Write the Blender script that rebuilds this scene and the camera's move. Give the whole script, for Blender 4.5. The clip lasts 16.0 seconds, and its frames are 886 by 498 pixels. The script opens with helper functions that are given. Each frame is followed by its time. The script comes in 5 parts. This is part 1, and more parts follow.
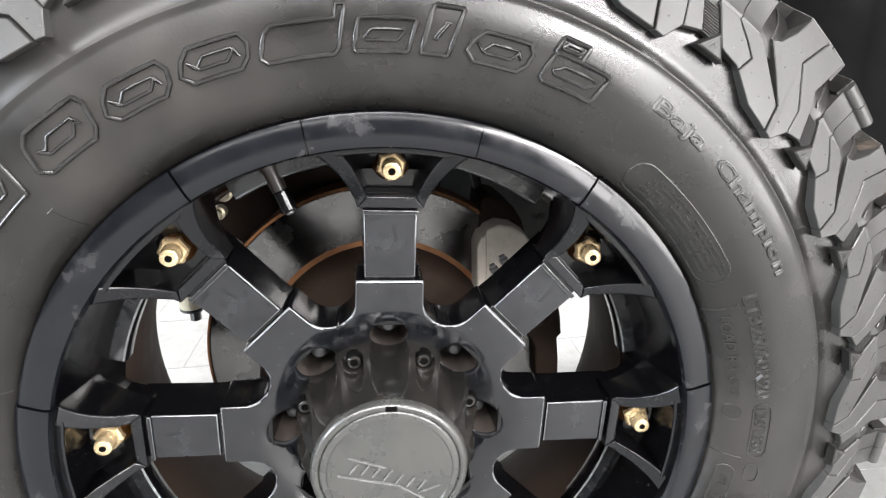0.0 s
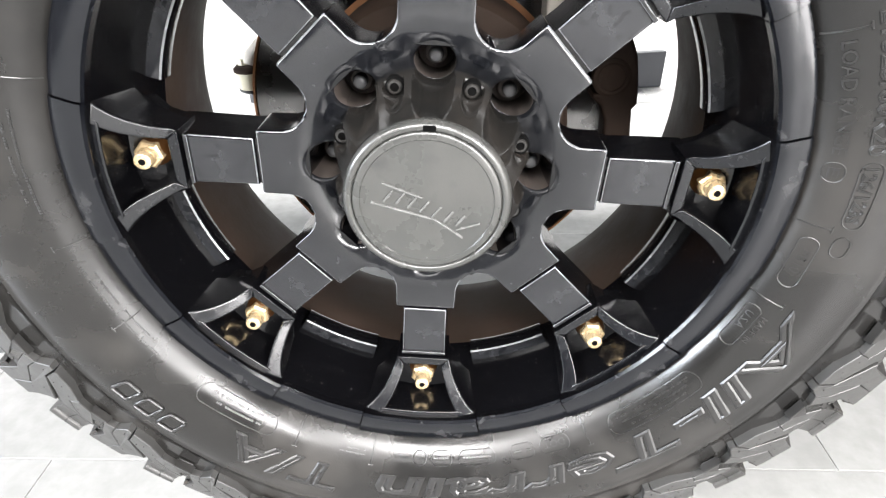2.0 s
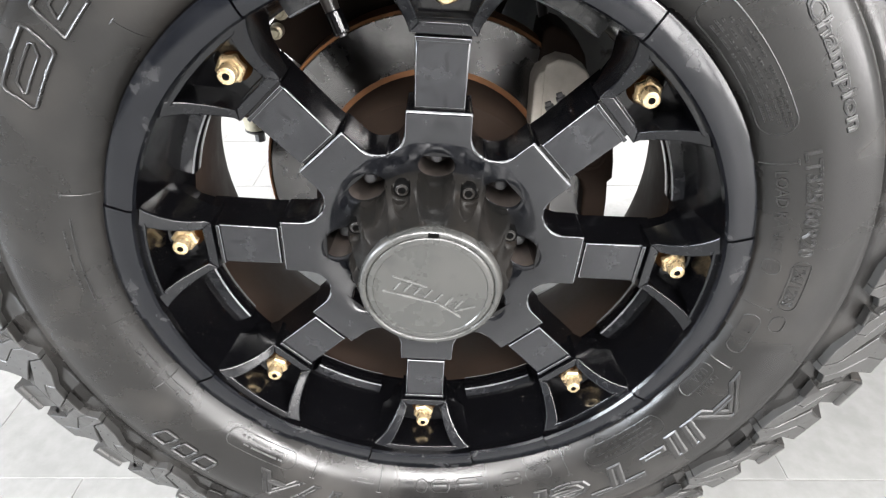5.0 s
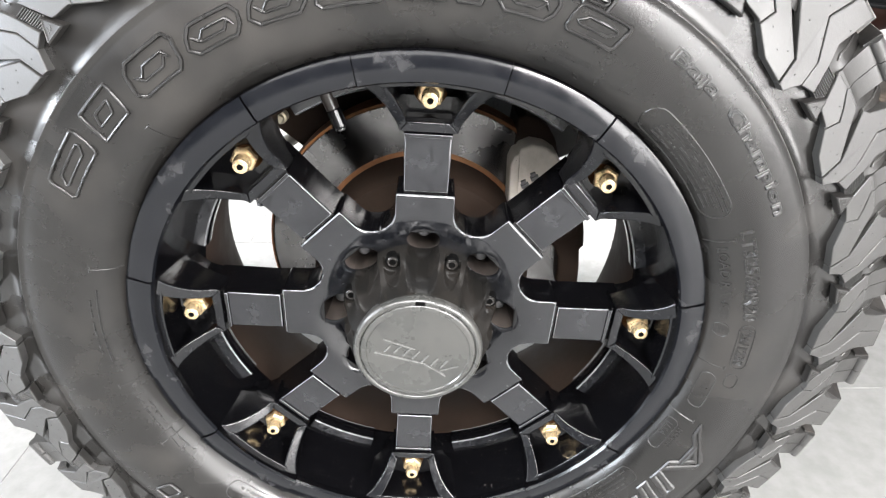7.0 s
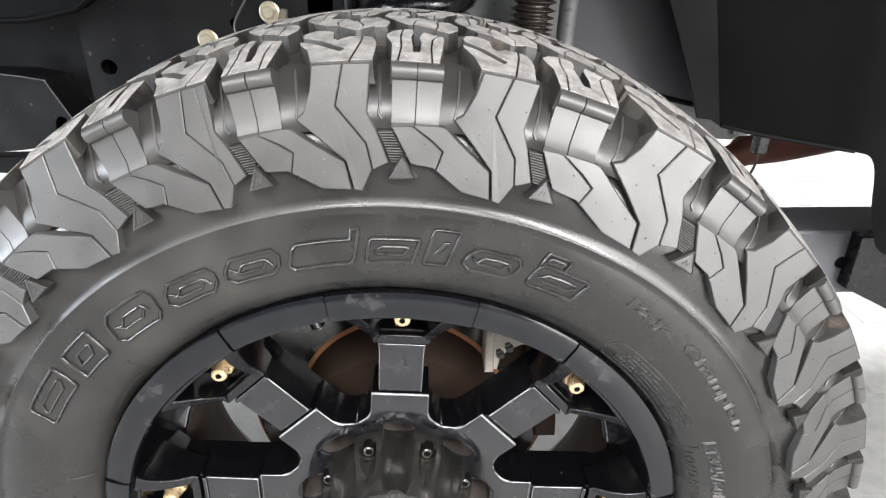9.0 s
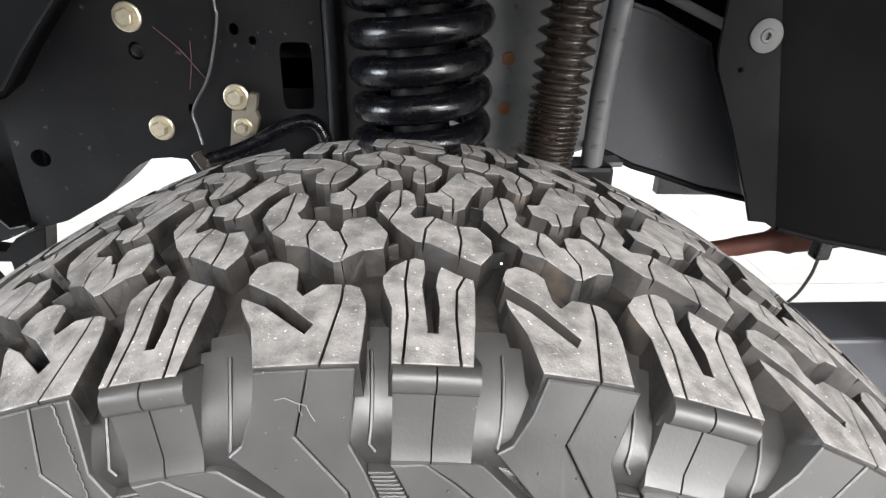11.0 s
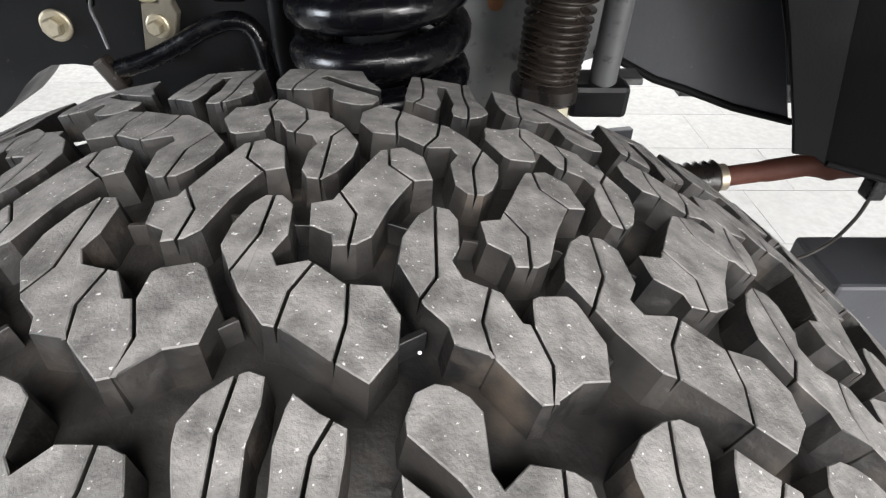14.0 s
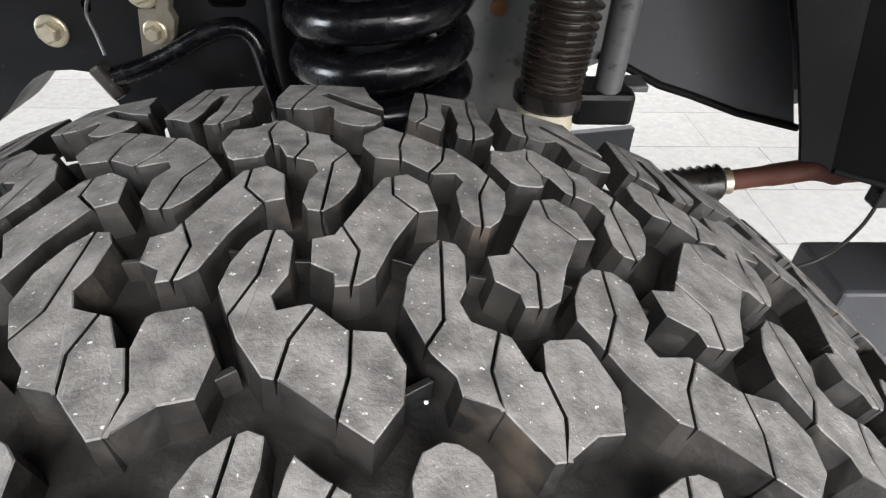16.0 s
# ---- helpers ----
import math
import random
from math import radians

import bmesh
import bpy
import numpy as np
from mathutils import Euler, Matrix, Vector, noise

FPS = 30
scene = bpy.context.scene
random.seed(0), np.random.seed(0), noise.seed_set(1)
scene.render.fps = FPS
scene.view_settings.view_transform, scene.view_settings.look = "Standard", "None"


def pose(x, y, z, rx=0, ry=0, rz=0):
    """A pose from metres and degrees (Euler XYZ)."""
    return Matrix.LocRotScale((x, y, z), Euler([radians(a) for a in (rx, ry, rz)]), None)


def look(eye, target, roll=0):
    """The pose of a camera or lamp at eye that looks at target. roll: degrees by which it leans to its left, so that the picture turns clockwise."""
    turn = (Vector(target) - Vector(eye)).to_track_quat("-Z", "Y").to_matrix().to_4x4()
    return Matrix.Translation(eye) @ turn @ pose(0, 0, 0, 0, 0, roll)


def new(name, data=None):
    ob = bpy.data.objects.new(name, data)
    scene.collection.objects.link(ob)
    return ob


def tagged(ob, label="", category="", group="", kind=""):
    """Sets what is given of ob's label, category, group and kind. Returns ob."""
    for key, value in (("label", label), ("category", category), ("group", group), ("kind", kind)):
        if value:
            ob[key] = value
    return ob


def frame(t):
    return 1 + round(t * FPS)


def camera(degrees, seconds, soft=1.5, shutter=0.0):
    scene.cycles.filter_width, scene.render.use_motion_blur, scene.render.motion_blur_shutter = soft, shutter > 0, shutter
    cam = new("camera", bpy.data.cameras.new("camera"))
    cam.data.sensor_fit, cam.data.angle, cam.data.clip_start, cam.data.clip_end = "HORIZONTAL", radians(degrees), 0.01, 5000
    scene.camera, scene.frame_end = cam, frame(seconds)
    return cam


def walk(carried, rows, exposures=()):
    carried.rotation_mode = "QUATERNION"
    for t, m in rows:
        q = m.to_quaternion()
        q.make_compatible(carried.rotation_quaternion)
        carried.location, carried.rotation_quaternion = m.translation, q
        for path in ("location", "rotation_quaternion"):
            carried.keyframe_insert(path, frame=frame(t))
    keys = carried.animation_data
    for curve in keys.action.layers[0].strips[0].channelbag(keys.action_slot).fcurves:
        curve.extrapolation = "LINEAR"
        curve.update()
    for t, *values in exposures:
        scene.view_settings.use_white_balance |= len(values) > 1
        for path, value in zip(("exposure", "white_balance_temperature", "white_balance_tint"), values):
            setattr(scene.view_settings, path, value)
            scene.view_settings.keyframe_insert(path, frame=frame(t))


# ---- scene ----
cam = camera(75.6, 16.0, soft=1.25)
PATH = [
    (0, (0.0023, -0.4124, 0.7396), (0.2203, 1.4694, 0.0982), -1.21),
    (0.5, (0.0098, -0.4105, 0.7181), (0.0931, 1.4463, -0.0206), -1.10),
    (1, (0.0096, -0.4124, 0.6794), (0.0137, 1.3875, -0.1928), -1.00),
    (1.5, (0.0128, -0.4133, 0.6475), (-0.0317, 1.3245, -0.3416), -0.96),
    (2, (0.0251, -0.4114, 0.6260), (-0.0383, 1.2790, -0.4411), -0.97),
    (2.5, (0.0255, -0.4120, 0.6043), (-0.0351, 1.2474, -0.5106), -0.91),
    (3, (0.0239, -0.4178, 0.6045), (-0.0307, 1.2189, -0.5436), -0.80),
    (3.5, (0.0198, -0.4188, 0.6104), (-0.0267, 1.2149, -0.5424), -0.75),
    (4, (0.0213, -0.4204, 0.6391), (-0.0143, 1.2091, -0.5200), -0.62),
    (4.5, (0.0146, -0.4230, 0.6805), (-0.0101, 1.2097, -0.4744), -0.47),
    (5, (0.0148, -0.4229, 0.7409), (-0.0016, 1.2189, -0.4011), -0.39),
    (5.2, (0.0135, -0.4220, 0.7554), (-0.0008, 1.2384, -0.3594), -0.42),
    (7.3, (0.0239, -0.4650, 0.8061), (0.0343, 1.2659, -0.1958), -0.04),
    (7.5, (0.0253, -0.4585, 0.8379), (0.0342, 1.2727, -0.1636), -0.02),
    (8, (0.0340, -0.4340, 0.8801), (0.0551, 1.3392, -0.0448), 0.03),
    (8.5, (0.0537, -0.4201, 0.9180), (0.0818, 1.3564, -0.0004), -0.05),
    (9, (0.0412, -0.4054, 0.9333), (0.0736, 1.3804, 0.0333), -0.02),
    (9.5, (0.0256, -0.3758, 0.9740), (0.0682, 1.4211, 0.0969), 0.02),
    (10, (0.0165, -0.3301, 0.9986), (0.0709, 1.4727, 0.1342), 0.19),
    (10.2, (0.0159, -0.2996, 1.0062), (0.0753, 1.5035, 0.1429), 0.17),
    (12.3, (0.0524, -0.0958, 1.0098), (0.1235, 1.6171, -0.0204), 1.02),
    (12.5, (0.0511, -0.0815, 1.0084), (0.1187, 1.6088, -0.0585), 0.95),
    (13, (0.0540, -0.0638, 0.9988), (0.1125, 1.5677, -0.1565), 0.96),
    (13.5, (0.0650, -0.0617, 1.0000), (0.1128, 1.5310, -0.2088), 1.00),
    (14, (0.0694, -0.0621, 1.0026), (0.1085, 1.5149, -0.2269), 0.98),
    (14.5, (0.0767, -0.0591, 1.0051), (0.1140, 1.5123, -0.2316), 0.93),
    (15, (0.0724, -0.0536, 1.0069), (0.1085, 1.5165, -0.2315), 0.97),
    (15.5, (0.0690, -0.0502, 1.0092), (0.1052, 1.5173, -0.2324), 0.96),
    (16, (0.0674, -0.0478, 1.0089), (0.1072, 1.5189, -0.2335), 1.03),
]
walk(cam, [(t, look(eye, target, roll)) for t, eye, target, roll in PATH],
     exposures=[(0.0, 0.44), (0.5, 0.72), (1.0, 0.81), (2.0, 0.82), (2.5, 0.8), (3.5, 0.68), (4.5, 0.66), (5.0, 0.54), (7.5, 0.7), (8.0, 0.7), (8.5, 0.54), (9.0, 0.4), (10.0, 0.34), (12.5, -0.06), (13.0, -0.16), (14.0, -0.08), (16.0, -0.18)])
ZC = 0.432          # axle height
TURNED = 3.5        # the wheel's turn, degrees clockwise
GROUND = -0.018

# ---- light ----
world = bpy.data.worlds.new("world")
scene.world = world
world.use_nodes = True
wn = world.node_tree.nodes
wn["Background"].inputs[0].default_value = (0.92, 0.96, 1.0, 1)
wn["Background"].inputs[1].default_value = 0.1


def area_lamp(name, m, sx, sy, power, col):
    d = bpy.data.lights.new(name, "AREA")
    d.shape, d.size, d.size_y, d.energy, d.color = "RECTANGLE", sx, sy, power, col
    ob = new(name, d)
    ob.matrix_world = m
    return ob


NEUTRAL, COOL = (1.0, 0.98, 0.975), (0.86, 0.92, 1.0)
# daylight in the doors and windows
area_lamp("door_light", pose(3.45, -4.96, 1.1, 90, 0, 0), 1.7, 2.2, 200, NEUTRAL)
area_lamp("door_light", pose(4.46, -3.4, 1.1, 0, 90, 0), 2.2, 2.0, 190, NEUTRAL)
area_lamp("window_light", pose(-4.46, -1.3, 1.65, 0, -90, 0), 1.7, 1.8, 300, COOL)
area_lamp("window_light", pose(-0.6, -4.96, 2.75, 90, 0, 0), 5.6, 0.6, 65, NEUTRAL)
# unseen lamps: a key for the shoulder highlight, ceiling rows added as fill
area_lamp("work_lamp", look((2.75, -4.0, 2.4), (0, 0, 0.6)), 2.6, 0.55, 280, NEUTRAL)
for x, y, sx, sy, power in ((3.3, -0.75, 0.4, 1.3, 50), (0.0, -2.7, 2.6, 1.5, 360), (-2.4, -2.0, 1.6, 1.0, 110)):
    area_lamp("ceiling_lamp", pose(x, y, 3.12), sx, sy, power, NEUTRAL)
# added fill that whitens the floor behind the wheel
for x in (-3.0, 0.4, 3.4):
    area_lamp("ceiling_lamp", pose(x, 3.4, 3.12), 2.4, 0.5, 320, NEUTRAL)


# ---- materials ----
def material(name, base, rough, metal=0.0, second=None, scale=30.0, amount=0.5, bump=0.0, bump_scale=200.0,
             rough_var=0.1, coat=0.0, spots=None, spot_scale=60.0, spot_from=0.6, spot_to=0.7, spec=0.5, rand=0.0, spot_rough=None):
    m = bpy.data.materials.new(name)
    m.use_nodes = True
    nt = m.node_tree
    n, l = nt.nodes, nt.links
    b = n["Principled BSDF"]
    b.inputs["Metallic"].default_value = metal
    b.inputs["Coat Weight"].default_value = coat
    b.inputs["Coat Roughness"].default_value = 0.08
    b.inputs["Specular IOR Level"].default_value = spec
    tc = n.new("ShaderNodeTexCoord")
    no = n.new("ShaderNodeTexNoise")
    no.inputs["Scale"].default_value, no.inputs["Detail"].default_value = scale, 8
    no.inputs["Roughness"].default_value = 0.62
    l.new(tc.outputs["Object"], no.inputs["Vector"])
    ramp = n.new("ShaderNodeMapRange")
    ramp.inputs[1].default_value, ramp.inputs[2].default_value = 0.35, 0.65
    ramp.inputs[4].default_value = amount
    l.new(no.outputs["Fac"], ramp.inputs[0])
    mix = n.new("ShaderNodeMix")
    mix.data_type = "RGBA"
    mix.inputs["A"].default_value = (*base, 1)
    mix.inputs["B"].default_value = (*(second or tuple(c * 0.6 for c in base)), 1)
    l.new(ramp.outputs[0], mix.inputs["Factor"])
    colour = mix.outputs["Result"]
    if spots:
        n2 = n.new("ShaderNodeTexNoise")
        n2.inputs["Scale"].default_value, n2.inputs["Detail"].default_value = spot_scale, 5
        l.new(tc.outputs["Object"], n2.inputs["Vector"])
        r2 = n.new("ShaderNodeMapRange")
        r2.inputs[1].default_value, r2.inputs[2].default_value = spot_from, spot_to
        l.new(n2.outputs["Fac"], r2.inputs[0])
        m2 = n.new("ShaderNodeMix")
        m2.data_type = "RGBA"
        m2.inputs["B"].default_value = (*spots, 1)
        l.new(r2.outputs[0], m2.inputs["Factor"])
        l.new(colour, m2.inputs["A"])
        colour = m2.outputs["Result"]
    if rand:
        oi = n.new("ShaderNodeObjectInfo")
        mr = n.new("ShaderNodeMapRange")
        mr.inputs[3].default_value, mr.inputs[4].default_value = 1 - rand, 1 + rand
        l.new(oi.outputs["Random"], mr.inputs[0])
        hv = n.new("ShaderNodeHueSaturation")
        l.new(mr.outputs[0], hv.inputs["Value"])
        l.new(colour, hv.inputs["Color"])
        colour = hv.outputs["Color"]
    l.new(colour, b.inputs["Base Color"])
    rr = n.new("ShaderNodeMapRange")
    rr.inputs[3].default_value, rr.inputs[4].default_value = max(0.02, rough - rough_var), min(1, rough + rough_var)
    rr.inputs[1].default_value, rr.inputs[2].default_value = 0.36, 0.64
    l.new(no.outputs["Fac"], rr.inputs[0])
    gloss = rr.outputs[0]
    if spots and spot_rough:
        dull = n.new("ShaderNodeMix")
        dull.inputs[3].default_value = spot_rough
        l.new(r2.outputs[0], dull.inputs[0])
        l.new(gloss, dull.inputs[2])
        gloss = dull.outputs[0]
    l.new(gloss, b.inputs["Roughness"])
    if bump:
        n3 = n.new("ShaderNodeTexNoise")
        n3.inputs["Scale"].default_value, n3.inputs["Detail"].default_value = bump_scale, 4
        l.new(tc.outputs["Object"], n3.inputs["Vector"])
        bp = n.new("ShaderNodeBump")
        bp.inputs["Strength"].default_value, bp.inputs["Distance"].default_value = bump, 0.002
        l.new(n3.outputs["Fac"], bp.inputs["Height"])
        l.new(bp.outputs[0], b.inputs["Normal"])
    return m


RUBBER = material("sidewall_rubber", (0.0078, 0.0075, 0.0071), 0.255, second=(0.0142, 0.0136, 0.0129), scale=9, bump=0.05, bump_scale=420, rough_var=0.09, spec=0.44,
                  spots=(0.028, 0.0257, 0.0233), spot_scale=11, spot_from=0.50, spot_to=0.80, spot_rough=0.46)
# Same rubber as the sidewall; lighter base paints in the light it catches.
LUG = material("lit_lug_rubber", (0.0265, 0.0261, 0.0251), 0.41, second=(0.042, 0.0412, 0.0397), scale=22, bump=0.05, bump_scale=500, rough_var=0.09, spec=0.52,
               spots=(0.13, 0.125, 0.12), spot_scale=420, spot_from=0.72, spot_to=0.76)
LETTER = material("letter_rubber", (0.011, 0.0107, 0.0104), 0.32, second=(0.018, 0.0175, 0.017), scale=40, rough_var=0.06, spec=0.55)
# Darker than the lug rubber: the shade of the gaps is in its base.
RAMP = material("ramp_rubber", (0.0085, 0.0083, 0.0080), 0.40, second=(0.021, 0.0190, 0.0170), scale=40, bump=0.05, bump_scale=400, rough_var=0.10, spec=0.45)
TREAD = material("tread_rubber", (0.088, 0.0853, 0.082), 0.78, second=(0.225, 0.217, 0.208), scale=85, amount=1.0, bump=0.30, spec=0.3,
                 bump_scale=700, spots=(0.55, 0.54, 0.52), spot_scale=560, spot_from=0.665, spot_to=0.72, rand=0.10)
# Dark rubber with brown dust; near-black base also paints in the groove shade.
GROOVE = material("shaded_groove_rubber", (0.0055, 0.0054, 0.0056), 0.55, second=(0.026, 0.0232, 0.0205), scale=48, amount=1.0, bump=0.6, bump_scale=130,
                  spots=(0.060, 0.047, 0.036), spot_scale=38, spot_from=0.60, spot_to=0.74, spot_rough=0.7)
HUB = material("hub_paint", (0.0036, 0.0039, 0.0049), 0.15, second=(0.0066, 0.0071, 0.0084), scale=40, amount=0.8, bump=0.035, bump_scale=90, rough_var=0.06, coat=0.25, spec=0.55,
               spots=(0.0105, 0.0110, 0.0124), spot_scale=130, spot_from=0.50, spot_to=0.72, spot_rough=0.28)
PAINT = material("gloss_black_paint", (0.0018, 0.0018, 0.0022), 0.17, coat=0.12, scale=60, rough_var=0.06, spots=(0.14, 0.13, 0.12), spec=0.38,
                 spot_scale=520, spot_from=0.705, spot_to=0.745, bump=0.04, bump_scale=300)
LIP = material("lip_paint", (0.0028, 0.0032, 0.0044), 0.20, second=(0.0052, 0.0057, 0.0072), scale=32, amount=0.9, rough_var=0.07, spec=0.38,
               spots=(0.019, 0.0192, 0.0205), spot_scale=52, spot_from=0.60, spot_to=0.71, spot_rough=0.36)
FORK = material("fork_paint", (0.0032, 0.0035, 0.0044), 0.22, second=(0.0058, 0.0062, 0.0073), scale=60, amount=0.8, rough_var=0.06, spec=0.42,
                spots=(0.012, 0.0122, 0.0130), spot_scale=260, spot_from=0.60, spot_to=0.72, spot_rough=0.38)
PAD = material("worn_pad_paint", (0.0076, 0.0080, 0.0094), 0.23, second=(0.0125, 0.0131, 0.0148), scale=34, amount=1.0, bump=0.05, bump_scale=70, rough_var=0.07, coat=0.12, spec=0.5,
               spots=(0.0030, 0.0033, 0.0042), spot_scale=150, spot_from=0.55, spot_to=0.63, spot_rough=0.13)
# Lighter base for bevel faces: their edge highlight is painted in.
EDGE = material("edge_highlight_paint", (0.085, 0.087, 0.092), 0.20, second=(0.13, 0.132, 0.138), scale=120, coat=0.3, spec=0.9)
CAP = material("cap_plastic", (0.030, 0.0308, 0.0292), 0.30, second=(0.044, 0.0435, 0.040), scale=18, amount=0.8, bump=0.04, bump_scale=500,
               spots=(0.014, 0.0142, 0.015), spot_scale=46, spot_from=0.60, spot_to=0.80, spec=0.7)
CAPMARK = material("pale_cap_plastic", (0.075, 0.076, 0.073), 0.28, second=(0.11, 0.11, 0.105), scale=60, spec=0.7)
CONE = material("cap_cone_plastic", (0.0070, 0.0069, 0.0066), 0.20, second=(0.0145, 0.0128, 0.0112), scale=20, amount=1.0, bump=0.04, bump_scale=300, spec=0.65, rough_var=0.06,
                spots=(0.028, 0.0215, 0.0175), spot_scale=34, spot_from=0.60, spot_to=0.85, spot_rough=0.36)
SOOT = material("dusty_pocket", (0.012, 0.010, 0.009), 0.6, second=(0.045, 0.034, 0.028), scale=30, amount=0.8)
BRASS = material("brass", (0.72, 0.56, 0.34), 0.30, metal=0.7, second=(0.56, 0.40, 0.20), scale=120)
BROWN = material("tarnished_brass", (0.20, 0.085, 0.025), 0.4, metal=0.8, second=(0.1, 0.045, 0.02), scale=120)
DUST = material("brake_dust", (0.0150, 0.0096, 0.0068), 0.7, second=(0.032, 0.0205, 0.0150), scale=14, bump=0.1, bump_scale=120, spec=0.12)
STEEL = material("brake_disc_steel", (0.21, 0.207, 0.205), 0.26, metal=1.0, second=(0.13, 0.128, 0.126), scale=18, rough_var=0.05)
tangent = STEEL.node_tree.nodes.new("ShaderNodeTangent")
tangent.direction_type, tangent.axis = "RADIAL", "Y"
steel = STEEL.node_tree.nodes["Principled BSDF"]
steel.inputs["Anisotropic"].default_value, steel.inputs["Anisotropic Rotation"].default_value = 0.92, 0.25
STEEL.node_tree.links.new(tangent.outputs[0], steel.inputs["Tangent"])
RUST = material("rust", (0.20, 0.085, 0.03), 0.8, second=(0.10, 0.04, 0.02), scale=40, bump=0.3, bump_scale=150)
CAST = material("cast_iron", (0.46, 0.43, 0.38), 0.6, second=(0.28, 0.25, 0.21), scale=35, bump=0.3, bump_scale=180)
CHASSIS = material("chassis_black", (0.0048, 0.0051, 0.0060), 0.42, second=(0.0095, 0.0094, 0.0098), scale=12, bump=0.08, bump_scale=90,
                   spots=(0.055, 0.047, 0.04), spot_scale=90, spot_from=0.68, spot_to=0.74, spec=0.20)
TOWER = material("dusty_tower", (0.105, 0.108, 0.108), 0.6, second=(0.165, 0.165, 0.160), scale=14, amount=0.9, spec=0.3, bump=0.1, bump_scale=120, spots=(0.05, 0.047, 0.042), spot_scale=60, spot_from=0.6, spot_to=0.75)
LINER = material("liner_plastic", (0.0015, 0.0016, 0.0019), 0.65, second=(0.0028, 0.0028, 0.0032), scale=9, bump=0.1, bump_scale=300, spec=0.06)
PANEL = material("splash_panel_plastic", (0.048, 0.050, 0.057), 0.5, second=(0.074, 0.0765, 0.084), scale=11, bump=0.1, bump_scale=200, spec=0.35,
                 spots=(0.12, 0.12, 0.12), spot_scale=130, spot_from=0.70, spot_to=0.76)
FLANGE = material("flange_plastic", (0.0040, 0.0041, 0.0046), 0.6, second=(0.006, 0.006, 0.0068), scale=9, bump=0.1, bump_scale=300, spec=0.1)
THREAD = material("dull_thread", (0.085, 0.036, 0.042), 0.8, second=(0.05, 0.025, 0.03), scale=80)
POST = material("grey_painted_tube", (0.110, 0.112, 0.115), 0.5, second=(0.075, 0.0765, 0.079), scale=30, spots=(0.04, 0.036, 0.03), spot_scale=90, spot_from=0.60, spot_to=0.70)
SPRING = material("spring_paint", (0.0030, 0.0030, 0.0040), 0.25, scale=60, spec=0.32, spots=(0.014, 0.0115, 0.010), spot_scale=90, spot_from=0.62, spot_to=0.72)
BOOT = material("boot_rubber", (0.010, 0.009, 0.0083), 0.33, second=(0.034, 0.026, 0.021), scale=35)
BELLOWS = material("boot_plastic", (0.024, 0.0200, 0.0170), 0.20, second=(0.050, 0.0385, 0.0310), scale=45, spec=0.7, rough_var=0.08)
TAN = material("dull_plating", (0.20, 0.180, 0.140), 0.5, metal=0.3, second=(0.12, 0.108, 0.085), scale=60)
GREY = material("grey_metal", (0.10, 0.10, 0.102), 0.45, metal=0.4, second=(0.06, 0.06, 0.061), scale=30)
BRIGHT = material("stud_steel", (0.10, 0.10, 0.103), 0.42, metal=0.5, second=(0.06, 0.06, 0.062), scale=90)
ZINC = material("zinc_bolt", (0.55, 0.50, 0.38), 0.42, metal=0.7, second=(0.36, 0.31, 0.22), scale=130)
REDRUST = material("red_oxide", (0.13, 0.040, 0.024), 0.65, second=(0.075, 0.028, 0.02), scale=25, bump=0.2, bump_scale=160)
CREAM = material("cream_plastic", (0.62, 0.58, 0.45), 0.5, second=(0.5, 0.45, 0.33), scale=20)
SLATE = material("slate_blue_paint", (0.026, 0.0278, 0.032), 0.55, second=(0.021, 0.0226, 0.026), scale=5, bump=0.03, bump_scale=120, spec=0.3)
TILE = material("floor_tile", (0.228, 0.229, 0.224), 0.42, second=(0.196, 0.197, 0.192), scale=40, amount=0.9, bump=0.03, bump_scale=60, rand=0.04, spots=(0.175, 0.176, 0.172), spot_scale=14, spot_from=0.48, spot_to=0.75)
GROUT = material("grout", (0.285, 0.285, 0.278), 0.8)
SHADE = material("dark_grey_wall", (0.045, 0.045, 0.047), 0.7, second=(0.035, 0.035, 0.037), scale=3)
CEIL = material("grey_ceiling", (0.12, 0.12, 0.12), 0.8, second=(0.09, 0.09, 0.09), scale=2)
WHITE = material("white_wall", (0.80, 0.80, 0.79), 0.6, second=(0.74, 0.74, 0.73), scale=3)
# Near-black for discs and rings that paint the shade of holes and gaps.
DARK = material("hole_shade", (0.0018, 0.0018, 0.0018), 0.9, spec=0.05)


# ---- mesh helpers ----
def rim_point(r, a, y):
    a = radians(a)
    return Vector((r * math.sin(a), y, r * math.cos(a)))


